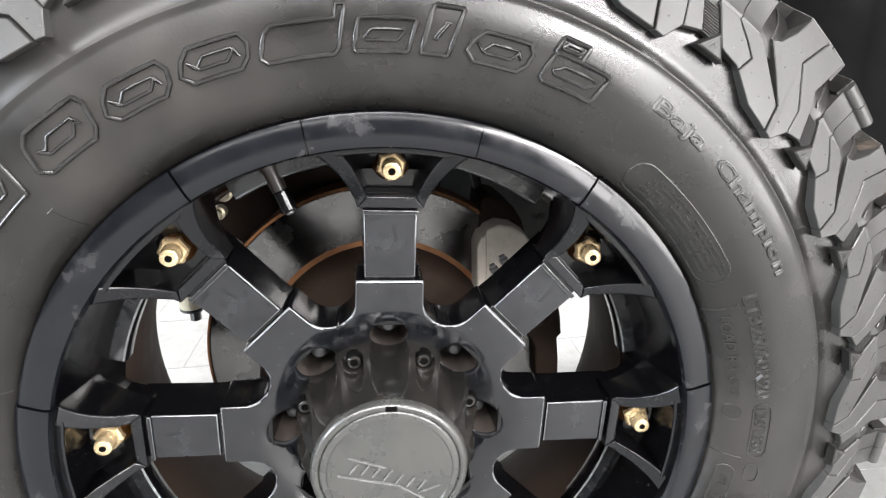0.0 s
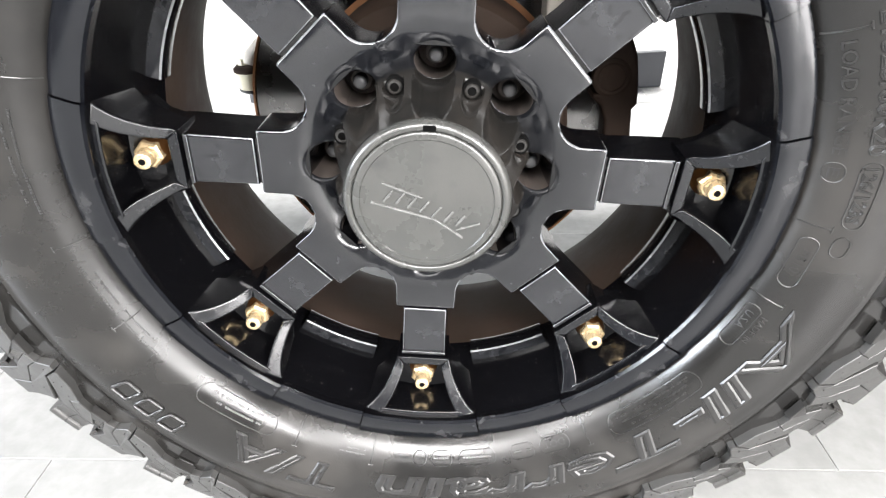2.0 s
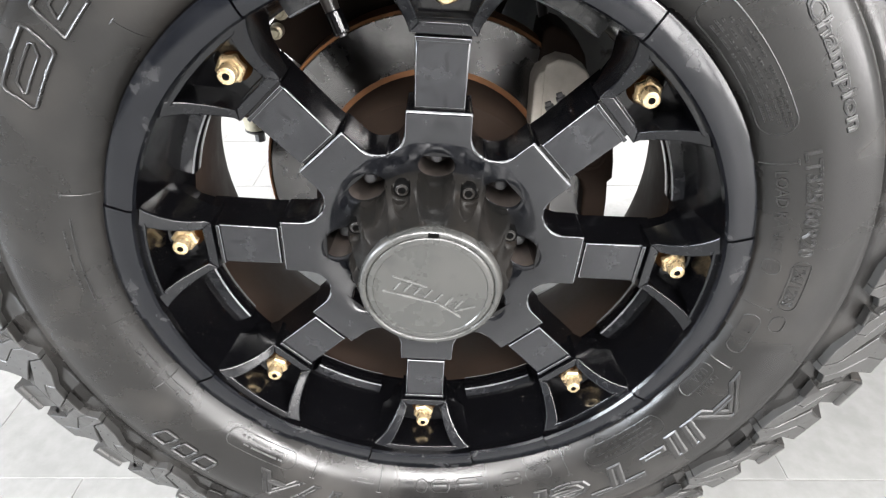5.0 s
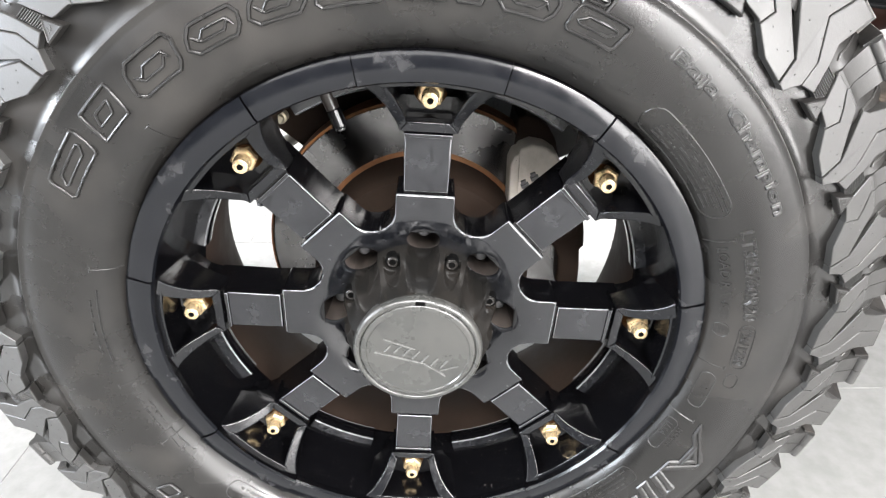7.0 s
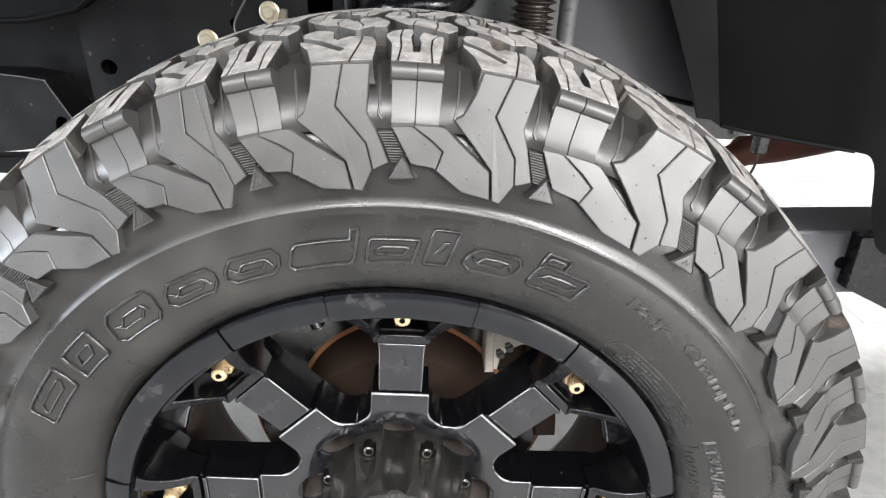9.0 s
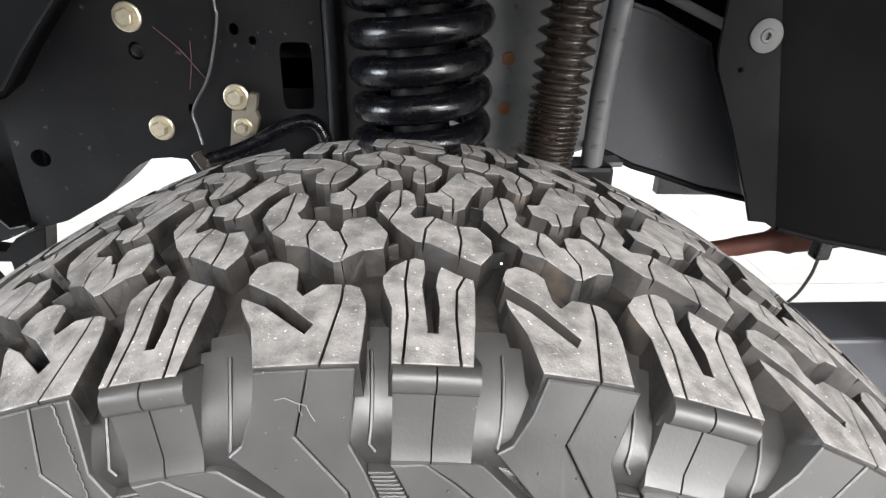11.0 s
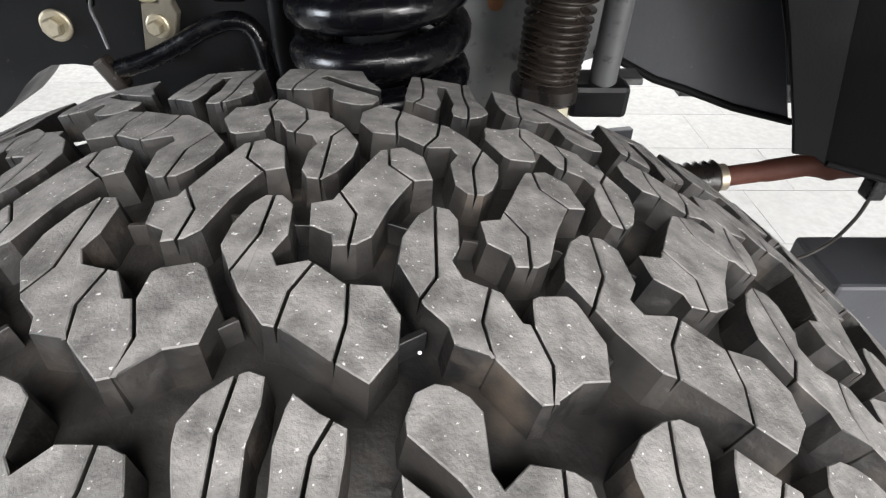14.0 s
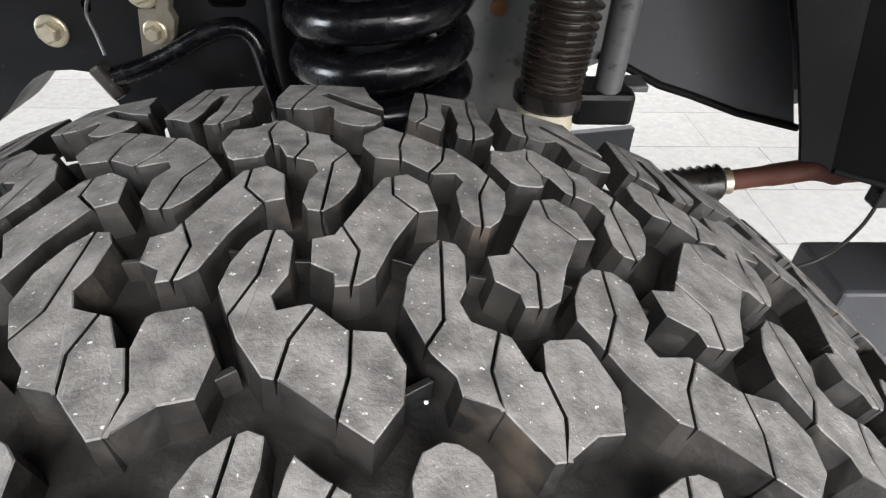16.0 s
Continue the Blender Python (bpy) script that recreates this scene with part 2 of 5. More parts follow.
def mesh_of(name, verts, faces, mat, smooth=False, sharp=35, sides=None, radial=False, edge=None, weld=False):
    me = bpy.data.meshes.new(name)
    me.from_pydata([tuple(v) for v in verts], [], faces)
    bm = bmesh.new()
    bm.from_mesh(me)
    if weld:
        bmesh.ops.remove_doubles(bm, verts=bm.verts[:], dist=2e-5)
    bmesh.ops.recalc_face_normals(bm, faces=bm.faces)
    if smooth:
        for f in bm.faces:
            f.smooth = True
        for e in bm.edges:
            if len(e.link_faces) == 2 and e.calc_face_angle(0) > radians(sharp):
                e.smooth = False
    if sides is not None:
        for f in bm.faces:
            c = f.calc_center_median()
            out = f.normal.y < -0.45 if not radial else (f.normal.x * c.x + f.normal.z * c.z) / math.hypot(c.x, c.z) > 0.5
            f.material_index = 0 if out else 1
            # small bevel faces take the painted edge highlight
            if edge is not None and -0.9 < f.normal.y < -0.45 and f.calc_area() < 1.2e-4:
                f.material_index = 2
    bm.to_mesh(me)
    bm.free()
    me.materials.append(mat)
    if sides is not None:
        me.materials.append(sides)
    if edge is not None:
        me.materials.append(edge)
    return me


def part(name, me, parent=None, label="", m=None):
    ob = new(name, me)
    if parent is not None:
        ob.parent = parent
    if m is not None:
        ob.matrix_basis = m
    if label:
        ob["label"] = label
    return ob


def thing(name, m, label, category, group="", kind=""):
    return tagged(place(new(name), m), label, category, group, kind)


def place(ob, m):
    ob.matrix_basis = m
    return ob


def revolve(profile, seg=96, a0=0.0, a1=360.0, closed=False, axis="y"):
    """profile: (r, y) pairs; turned round the y axis."""
    full = abs(a1 - a0 - 360) < 1e-6
    n = seg if full else seg + 1
    vs, fs, k = [], [], len(profile)
    for i in range(n):
        a = a0 + (a1 - a0) * i / seg
        for r, y in profile:
            p = rim_point(r, a, y)
            vs.append(p if axis == "y" else Vector((p.x, p.z, p.y)))
    for i in range(seg):
        j = (i + 1) % n
        for q in range(k if closed else k - 1):
            w = (q + 1) % k
            fs.append((i * k + q, i * k + w, j * k + w, j * k + q))
    if closed and not full:
        fs.append(tuple(range(k)))
        fs.append(tuple(range((n - 1) * k, n * k)))
    return vs, fs


def join(*pieces):
    vs, fs = [], []
    for v, f in pieces:
        o = len(vs)
        vs += list(v)
        fs += [tuple(i + o for i in g) for g in f]
    return vs, fs


def moved(piece, m):
    return [m @ Vector(v) for v in piece[0]], piece[1]


def box(x0, x1, y0, y1, z0, z1, c=0.0):
    """A box with its edges chamfered by c."""
    bm = bmesh.new()
    bmesh.ops.create_cube(bm, size=1, matrix=Matrix.LocRotScale(((x0 + x1) / 2, (y0 + y1) / 2, (z0 + z1) / 2), None, (x1 - x0, y1 - y0, z1 - z0)))
    if c:
        bmesh.ops.bevel(bm, geom=bm.edges[:], offset=c, segments=2, affect="EDGES", profile=0.5)
    bm.verts.index_update()
    out = [v.co.copy() for v in bm.verts], [tuple(v.index for v in f.verts) for f in bm.faces]
    bm.free()
    return out


def inset(poly, d):
    """The outline moved inwards by d (outwards if negative)."""
    n = len(poly)
    area = sum(poly[i][0] * poly[(i + 1) % n][1] - poly[(i + 1) % n][0] * poly[i][1] for i in range(n))
    s = 1 if area > 0 else -1
    out = []
    for i in range(n):
        p, c, q = Vector(poly[i - 1]), Vector(poly[i]), Vector(poly[(i + 1) % n])
        a, b = (c - p), (q - c)
        if a.length < 1e-9 or b.length < 1e-9:
            out.append(tuple(c))
            continue
        a.normalize(), b.normalize()
        na, nb = Vector((-a.y, a.x)) * s, Vector((-b.y, b.x)) * s
        m = na + nb
        k = 1 / max(0.45, 1 + na.dot(nb)) if m.length > 1e-6 else 0
        v = c + m * k * d
        out.append((v.x, v.y))
    return out


def split(poly, line):
    """Cuts an outline along a line whose ends lie on or near it."""
    n = len(poly)

    def near(p):
        best = None
        for i in range(n):
            a, b = Vector(poly[i]), Vector(poly[(i + 1) % n])
            t = min(0.97, max(0.03, (Vector(p) - a).dot(b - a) / max(1e-12, (b - a).length_squared)))
            c = a + (b - a) * t
            d = (c - Vector(p)).length
            if best is None or d < best[0]:
                best = (d, i + t, (c.x, c.y))
        return best[1], best[2]

    (u, pu), (v, pv) = near(line[0]), near(line[-1])
    mid = [pu] + [tuple(p) for p in line[1:-1]] + [pv]
    if u > v:
        u, v, mid = v, u, mid[::-1]
    one = [poly[i % n] for i in range(math.floor(u) + 1, math.floor(v) + 1)] + mid[::-1]
    two = [poly[i % n] for i in range(math.floor(v) + 1, math.floor(u) + 1 + n)] + mid
    return one, two


def cut(poly, lines, gap):
    pieces = [poly]
    for line in lines:
        mid = Vector(line[len(line) // 2])
        k = min(range(len(pieces)), key=lambda i: 0 if inside(mid, pieces[i]) else 1)
        one, two = split(pieces.pop(k), line)
        pieces += [one, two]
    return [inset(p, gap) for p in pieces] if lines else pieces


def inside(p, poly):
    c, n = False, len(poly)
    for i in range(n):
        (x0, y0), (x1, y1) = poly[i], poly[(i + 1) % n]
        if (y0 > p[1]) != (y1 > p[1]) and p[0] < (x1 - x0) * (p[1] - y0) / (y1 - y0) + x0:
            c = not c
    return c


def prism(poly, top, edge, foot, spread=0.0, chamfer=0.0006):
    """A block over a flat outline: top, edge and foot map a point of the outline to space at three depths."""
    a, c = inset(poly, chamfer), inset(poly, -spread)
    n = len(poly)
    vs = [top(p) for p in a] + [edge(p) for p in poly] + [foot(p) for p in c]
    fs = [tuple(range(n))]
    for k in (0, 1):
        for i in range(n):
            j = (i + 1) % n
            fs.append((k * n + i, k * n + j, (k + 1) * n + j, (k + 1) * n + i))
    return vs, fs


def tube(points, r, seg=12, caps=True):
    """A round bar along points; r a number or one for each point."""
    pts = [Vector(p) for p in points]
    rs = r if isinstance(r, (list, tuple)) else [r] * len(pts)
    vs, fs, u = [], [], None
    for i, p in enumerate(pts):
        d = (pts[min(i + 1, len(pts) - 1)] - pts[max(i - 1, 0)]).normalized()
        if u is None:
            u = d.orthogonal().normalized()
        u = (u - d * u.dot(d)).normalized()
        w = d.cross(u)
        for k in range(seg):
            a = 2 * math.pi * k / seg
            vs.append(p + (u * math.cos(a) + w * math.sin(a)) * rs[i])
    for i in range(len(pts) - 1):
        for k in range(seg):
            j = (k + 1) % seg
            fs.append((i * seg + k, i * seg + j, (i + 1) * seg + j, (i + 1) * seg + k))
    if caps:
        fs += [tuple(range(seg)), tuple(range((len(pts) - 1) * seg, len(pts) * seg))]
    return vs, fs


def lathe(profile, seg=24, phase=0.0):
    """(radius, height) pairs turned round the y axis, pointing to -y; ends closed."""
    vs, fs = revolve([(r, -h) for r, h in profile], seg, phase, phase + 360)
    k = len(profile)
    fs += [tuple(i * k for i in range(seg)), tuple(i * k + k - 1 for i in range(seg))]
    return vs, fs


# ---- the room ----
def room():
    x0, x1, y0, y1 = -4.5, 4.5, -5.0, 7.0
    floor = part("floor", mesh_of("floor", *box(x0, x1, y0, y1, GROUND - 0.10, GROUND - 0.0014), GROUT))
    tagged(floor, "light grey stone-look ceramic tile floor, pale joints", "floor", kind="structure")
    tagged(part("wall_north", mesh_of("wall_north", *box(x0, x1, y1, y1 + 0.15, GROUND - 0.1, 3.2), WHITE)), "plain white painted wall of the hall", "wall", kind="structure")
    low = join(box(x0, x1, y0 - 0.15, y0, 3.06, 3.2), box(x0, 2.58, y0 - 0.15, y0, GROUND - 0.1, 2.44), box(2.58, 4.32, y0 - 0.15, y0, 2.21, 3.06),
               box(4.32, x1, y0 - 0.15, y0, GROUND - 0.1, 3.06), *[box(a, b, y0 - 0.15, y0, 2.44, 3.06) for a, b in ((x0, -3.41), (2.21, 2.58))])
    tagged(part("wall_south", mesh_of("wall_south", *low, SHADE)), "plain grey wall with an open door", "wall", kind="structure")
    for name, xa, xb, ya, yb, za, zb in (("wall_east", x1, x1 + 0.15, -4.42, -2.38, GROUND - 0.09, 2.21), ("wall_west", x0 - 0.15, x0, -2.22, -0.38, 0.78, 2.52)):
        around = join(box(xa, xb, y0, ya, GROUND - 0.1, 3.2), box(xa, xb, yb, y1, GROUND - 0.1, 3.2), box(xa, xb, ya, yb, GROUND - 0.1, za), box(xa, xb, ya, yb, zb, 3.2))
        tagged(part(name, mesh_of(name, *around, SHADE)), "plain dark painted wall with one opening", "wall", kind="structure")
    c = part("ceiling", mesh_of("ceiling", *box(x0, x1, y0, y1, 3.2, 3.3), CEIL))
    tagged(c, "plain grey painted ceiling", "ceiling", kind="structure")
    return floor


FLOOR = room()

# ---- the wheel ----
WHEEL = thing("wheel", pose(0, 0, ZC, 0, TURNED, 0), "black alloy off-road wheel with chunky worn all-terrain tyre", "wheel")


# tyre: crown and side surfaces
def crown(y):
    return 0.4645 - (0.9 if y < 0.115 else 0.6) * (y - 0.115) ** 2


CENTRE, PERIOD, SHIFT = 0.111, 14.4, -3.5
SIDE = [(0.360, -0.0530), (0.371, -0.0515), (0.380, -0.0485), (0.4445, -0.0298)]


def side(r):
    for (r0, y0), (r1, y1) in zip(SIDE, SIDE[1:]):
        if r <= r1 or r1 == SIDE[-1][0]:
            return y0 + (y1 - y0) * (r - r0) / (r1 - r0)


OUTER = [(0.2655, -0.006), (0.2700, -0.013), (0.2745, -0.020), (0.2790, -0.0275), (0.2850, -0.0345), (0.2930, -0.0400), (0.3030, -0.0440), (0.3130, -0.0468),
         (0.3220, -0.0480), (0.3290, -0.0484), (0.3350, -0.0482), (0.3410, -0.0476), (0.3470, -0.0466), (0.3518, -0.0455), (0.3524, -0.0459), (0.3532, -0.0457), (0.3538, -0.0449), (0.3620, -0.0436), (0.3700, -0.0432), (0.3800, -0.0415),
         (0.3950, -0.0380), (0.4060, -0.0330), (0.4100, -0.0235), (0.4220, -0.0165), (0.4300, -0.0060)]
BASE = [(crown(y) - 0.0135, y) for y in (0.005, 0.03, 0.06, 0.09, 0.111)]
INNER = [(r, 2 * CENTRE - y - 0.012 * max(0, 1 - (r - 0.2655) / 0.055)) for r, y in (OUTER + BASE[:-1])[::-1]]
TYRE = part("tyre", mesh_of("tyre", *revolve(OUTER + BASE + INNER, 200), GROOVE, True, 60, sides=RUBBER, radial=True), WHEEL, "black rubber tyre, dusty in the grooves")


# the pitch of the tread varies round the tyre
EVEN = [-39.0, -24.0, -11.0, 3.2, 18.0, 35.9, 50.9, 64.6]
MARKS = [-39.4, -23.7, -10.7, 3.5, 17.75, 35.95, 51.9, 65.4]
EVEN += [64.6 + (321.0 - 64.6) * k / 18 for k in range(1, 19)]
MARKS += [65.4 + (320.6 - 65.4) * k / 18 for k in range(1, 19)]


def pitched(u):
    """From even degrees to the tyre's own."""
    k = (u - 2.85) / PERIOD + 3
    i = math.floor(k)
    n, j = divmod(i, 25)
    return 360 * n + MARKS[j] + (MARKS[j + 1] - MARKS[j]) * (k - i)


def even(a):
    """From the degrees of the drawn outlines to even ones."""
    j = max(i for i in range(25) if EVEN[i] <= a)
    return 2.85 + PERIOD * (j - 3 + (a - EVEN[j]) / (EVEN[j + 1] - EVEN[j]))


def stretch(lo, hi, a0, a1):
    return lambda a: a0 + (a - lo) * (a1 - a0) / (hi - lo)


# where the units of each row begin and end, in degrees, near the top of the tyre
NEAR_HOOK = {-1: (-13.0, -7.05), 0: (0.49, 7.64), 1: (14.05, 23.85)}
NEAR_NOTCHED = {-2: (-20.3, -13.0), -1: (-6.97, 1.35), 0: (7.25, 15.35), 1: (23.3, 33.2)}
FAR_HOOK = {0: (-1.55, -10.5), 1: (12.1, 4.65)}
FAR_NOTCHED = {-1: (-10.0, -17.8), 0: (4.97, -2.6), 1: (19.6, 11.5)}
MIDDLE = {-2: (-11.0, -5.4), -1: (-3.05, 1.95), 0: (3.44, 8.73), 1: (10.65, 16.3), 2: (18.2, 26.0), 3: (28.6, 34.2)}
BROAD_AT = {1: (8.0, 13.8)}
PRONGS_AT = {1: (15.2, 22.2)}


def near_unit(table, lo, hi, k):
    if k in table:
        return stretch(lo, hi, *table[k])
    return lambda a: pitched(even(a) + PERIOD * k) - 0.25


def far_unit(table, lo, hi, start, k):
    if k in table:
        return stretch(lo, hi, *table[k])
    return stretch(lo, hi, start + PERIOD * k, start + PERIOD * k - 1.01 * (hi - lo))


def middle_unit(i):
    if i in MIDDLE:
        return stretch(3.44, 8.73, *MIDDLE[i])
    start = 36.0 + 7.116 * (i - 4)
    return stretch(3.44, 8.73, start, start + 5.3)


def on_crown(depth):
    def f(p):
        y = p[1] / 1000
        return rim_point(crown(y) - depth, p[0] / 8.0 + SHIFT, y)
    return f


def on_side(depth):
    def f(p):
        r = p[1] / 1000
        return rim_point(r, pitched(p[0] / 6.9 + STEP[0]) + SHIFT, side(r) + depth)
    return f


STEP = [0.0]


def tread_mesh(name, poly, lines, at, far=False):
    """Outline in (degrees, mm across), laid round the tyre by at; worked in (mm along, mm across)."""
    def q(p):
        return at(p[0]) * 8.0, 2000 * CENTRE - p[1] if far else p[1]
    pieces = cut([q(p) for p in poly], [[q(p) for p in s] for s in lines], 0.55)
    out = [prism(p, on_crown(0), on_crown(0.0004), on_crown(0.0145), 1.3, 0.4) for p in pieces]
    # block walls take the groove colour with its painted shade
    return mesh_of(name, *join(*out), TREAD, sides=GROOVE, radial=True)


def side_pieces(poly, lines=(), lift=0.0, depth=0.012):
    pieces = cut([(even(a) * 6.9, r) for a, r in poly], [[(even(a) * 6.9, r) for a, r in s] for s in lines], 0.35)
    return [prism(p, on_side(-lift), on_side(-lift + 0.0006), on_side(-lift + depth), 0.6, 0.6) for p in pieces]


HOOK = [(1.0, 99.2), (1.49, 105.0), (2.27, 105.6), (2.85, 100.2), (3.04, 83.7), (2.64, 74.9), (2.93, 70.0), (4.01, 73.0), (4.4, 71.0), (5.48, 64.2),
        (6.86, 64.3), (7.64, 53.6), (7.64, 41.8), (6.75, 30.1), (5.47, 36.0), (3.5, 45.7), (2.92, 46.6), (1.75, 58.3), (0.49, 77.7), (0.6, 88.4)]
HOOK_CUTS = [[(1.88, 106.0), (1.87, 83.6), (1.17, 66.1)], [(4.21, 72.0), (3.56, 59.3), (3.41, 45.7)], [(5.58, 64.2), (5.72, 49.6), (5.47, 36.0)]]
NOTCHED = [(7.94, 99.5), (8.63, 106.4), (9.42, 105.5), (9.81, 99.6), (9.81, 84.9), (9.52, 78.0), (9.91, 71.2), (11.39, 67.3), (12.09, 56.6), (12.43,
           56.6), (12.48, 66.4), (12.77, 68.4), (14.05, 70.8), (14.45, 68.4), (15.35, 53.8), (15.17, 40.1), (14.08, 38.1), (12.9, 30.2), (12.4, 29.2),
           (11.4, 37.0), (10.81, 41.9), (9.42, 44.8), (9.22, 50.7), (8.33, 57.5), (7.25, 74.1), (7.35, 86.8)]
NOTCHED_CUTS = [[(8.73, 106.4), (8.83, 70.2), (8.14, 59.4)], [(10.9, 68.8), (10.51, 54.6), (10.81, 41.9)], [(12.38, 56.6), (12.99, 42.9), (12.9,
                30.2)]]
ESS = [(3.44, 101.2), (4.32, 104.2), (5.41, 129.8), (6.0, 142.6), (7.17, 147.6), (8.25, 140.8), (8.73, 123.1), (7.75, 120.1), (6.87, 102.4), (6.27,
       84.8), (5.68, 80.3), (4.7, 78.8), (4.56, 84.7), (3.63, 88.6)]
ESS_CUTS = [[(4.55, 109.5), (5.45, 96.5), (5.35, 79.8)], [(6.39, 145.1), (6.58, 130.8), (7.75, 120.1)]]
BROAD = [(-6.2, 18), (-6.3, 23), (-6.0, 30), (-5.3, 33.3), (-4.7, 33), (-4.0, 30.5), (-3.5, 26.5), (-3.3, 12), (-2.95, 8.5), (-2.1, 14.8), (-1.2, 14.6),
         (-0.5, 14.2), (0.1, 12), (0.45, 3.5), (0.55, -5), (0.45, -29), (-4.7, -29), (-5.3, -10), (-6.2, 4), (-6.3, 10), (-4.8, 3), (-2.5, -13), (-2.2, -9), (-4.4, 8)]
BROAD_CUTS = [[(-0.9, 14.5), (-0.9, 4), (-1.5, -29)]]
PRONGS = [(1.15, 14), (1.1, 19), (1.6, 26.5), (2.3, 31.5), (2.9, 33.6), (3.5, 32), (3.58, 24), (3.4, 14), (3.6, 0), (3.75, -13), (4.15, -13), (4.25, 0), (4.05, 14),
          (4.2, 23), (4.4, 28.2), (5.4, 23), (6.35, 19.5), (6.4, 13), (6.3, -4), (6.05, -29), (1.85, -29), (1.7, 0), (1.35, 8)]
PRONG_CUTS = [[(2.55, 32.3), (2.4, 16), (2.6, -4), (2.45, -29)], [(5.8, 21.4), (5.3, 12), (5.2, -4), (5.35, -29)]]
# the shoulder lugs run on down the side of the tyre
BROAD_SIDE = [(-4.9, 444.5), (0.0, 444.5), (-0.4, 415), (0.4, 404), (1.6, 384), (-0.1, 379), (-1.1, 366), (-2.0, 367), (-2.6, 385), (-4.8, 399), (-6.9, 413),
              (-6.1, 417), (-5.3, 430)]
BROAD_SIDE_CUTS = [[(-2.3, 445), (-3.2, 419), (-0.6, 396), (-0.1, 379)]]
PRONG_SIDE = [(1.6, 407), (6.35, 409), (6.9, 408), (9.0, 397), (11.8, 385), (12.4, 367), (9.2, 369), (5.9, 382), (4.1, 383), (3.6, 384), (1.9, 404)]
PRONG_SIDE_CUTS = [[(3.6, 407), (5.6, 399), (6.8, 393), (6.4, 382)]]


def ramp(a0, a1):
    """The gap between two shoulder lugs, rising from the groove to the side."""
    prof = ((0.4040, 0.0050), (0.4085, 0.0034), (0.4130, 0.0032), (0.4180, 0.0042), (0.4240, 0.0068), (0.4300, 0.0106), (0.4360, 0.0155), (0.4420, 0.0215))
    vs, fs, n = [], [], 7
    for i in range(n):
        u = a0 + (a1 - a0) * i / (n - 1)
        bow = 0.0012 * (2 * i / (n - 1) - 1) ** 2
        for r, depth in prof:
            p = rim_point(r, pitched(even(u) + STEP[0]) + SHIFT, side(r) + depth - bow)
            vs += [p, p + Vector((0, 0.010, 0))]
    k = len(prof)
    for i in range(n - 1):
        for q in range(k - 1):
            a, b = (i * k + q) * 2, ((i + 1) * k + q) * 2
            fs += [(a, a + 2, b + 2, b), (a + 1, b + 1, b + 3, a + 3)]
    return vs, fs


def prong_shoulder():
    """The stepped and rounded side of the pronged lug."""
    prof = [(0.4452, -0.0262), (0.4450, -0.0292), (0.4440, -0.0316), (0.4422, -0.0334), (0.4400, -0.0343), (0.4378, -0.0344), (0.4360, -0.0338), (0.4349, -0.0326), (0.4344, -0.0312),
            (0.4145, -0.0362), (0.4090, -0.0402), (0.4050, -0.0402), (0.4050, -0.0150), (0.4350, -0.0050)]
    return [revolve(prof, 3, pitched(even(u) + STEP[0]) + SHIFT, pitched(even(v) + STEP[0]) + SHIFT, True) for u, v in ((1.75, 3.85), (3.95, 6.15))]


def gap_rib(u):
    """A thin moulded rib that runs down a gap and hooks at its foot."""
    path = [(u, 0.4400, 0.0185), (u + 0.08, 0.4340, 0.0130), (u + 0.12, 0.4270, 0.0082), (u + 0.10, 0.4190, 0.0046), (u, 0.4135, 0.0028), (u + 0.35, 0.4105, 0.0026)]
    return tube([rim_point(r, pitched(even(a) + STEP[0]) + SHIFT, side(r) + d) for a, r, d in path], 0.0009, 6)


PIPS = ((-2.2, 407), (-3.9, 423), (-0.7, 426), (-4.4, 407), (-1.5, 379), (5.0, 397), (7.6, 386), (9.6, 379), (10.6, 384), (3.1, 389))
TRI = [(1.5, 374.5), (4.3, 375.5), (2.85, 390)]
BARS = [[(2.75, 95.2), (3.85, 95.2), (3.85, 96.9), (2.75, 96.9)], [(6.75, 99.7), (7.85, 97.2), (7.85, 98.9), (6.75, 101.4)], [(7.6, 47.5), (8.6, 53.0), (8.4, 54.5), (7.4, 49.0)]]


def tie_bars(k):
    out = []
    for far, at in ((0, near_unit(NEAR_HOOK, 0.49, 7.64, k)), (7.3, near_unit(NEAR_NOTCHED, 7.25, 15.35, k))):
        for bar in BARS:
            out.append(prism([(at(a + far) * 8.0, y) for a, y in bar], on_crown(0.0055), on_crown(0.0058), on_crown(0.0140), 0.2, 0.2))
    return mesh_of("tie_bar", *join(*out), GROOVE)


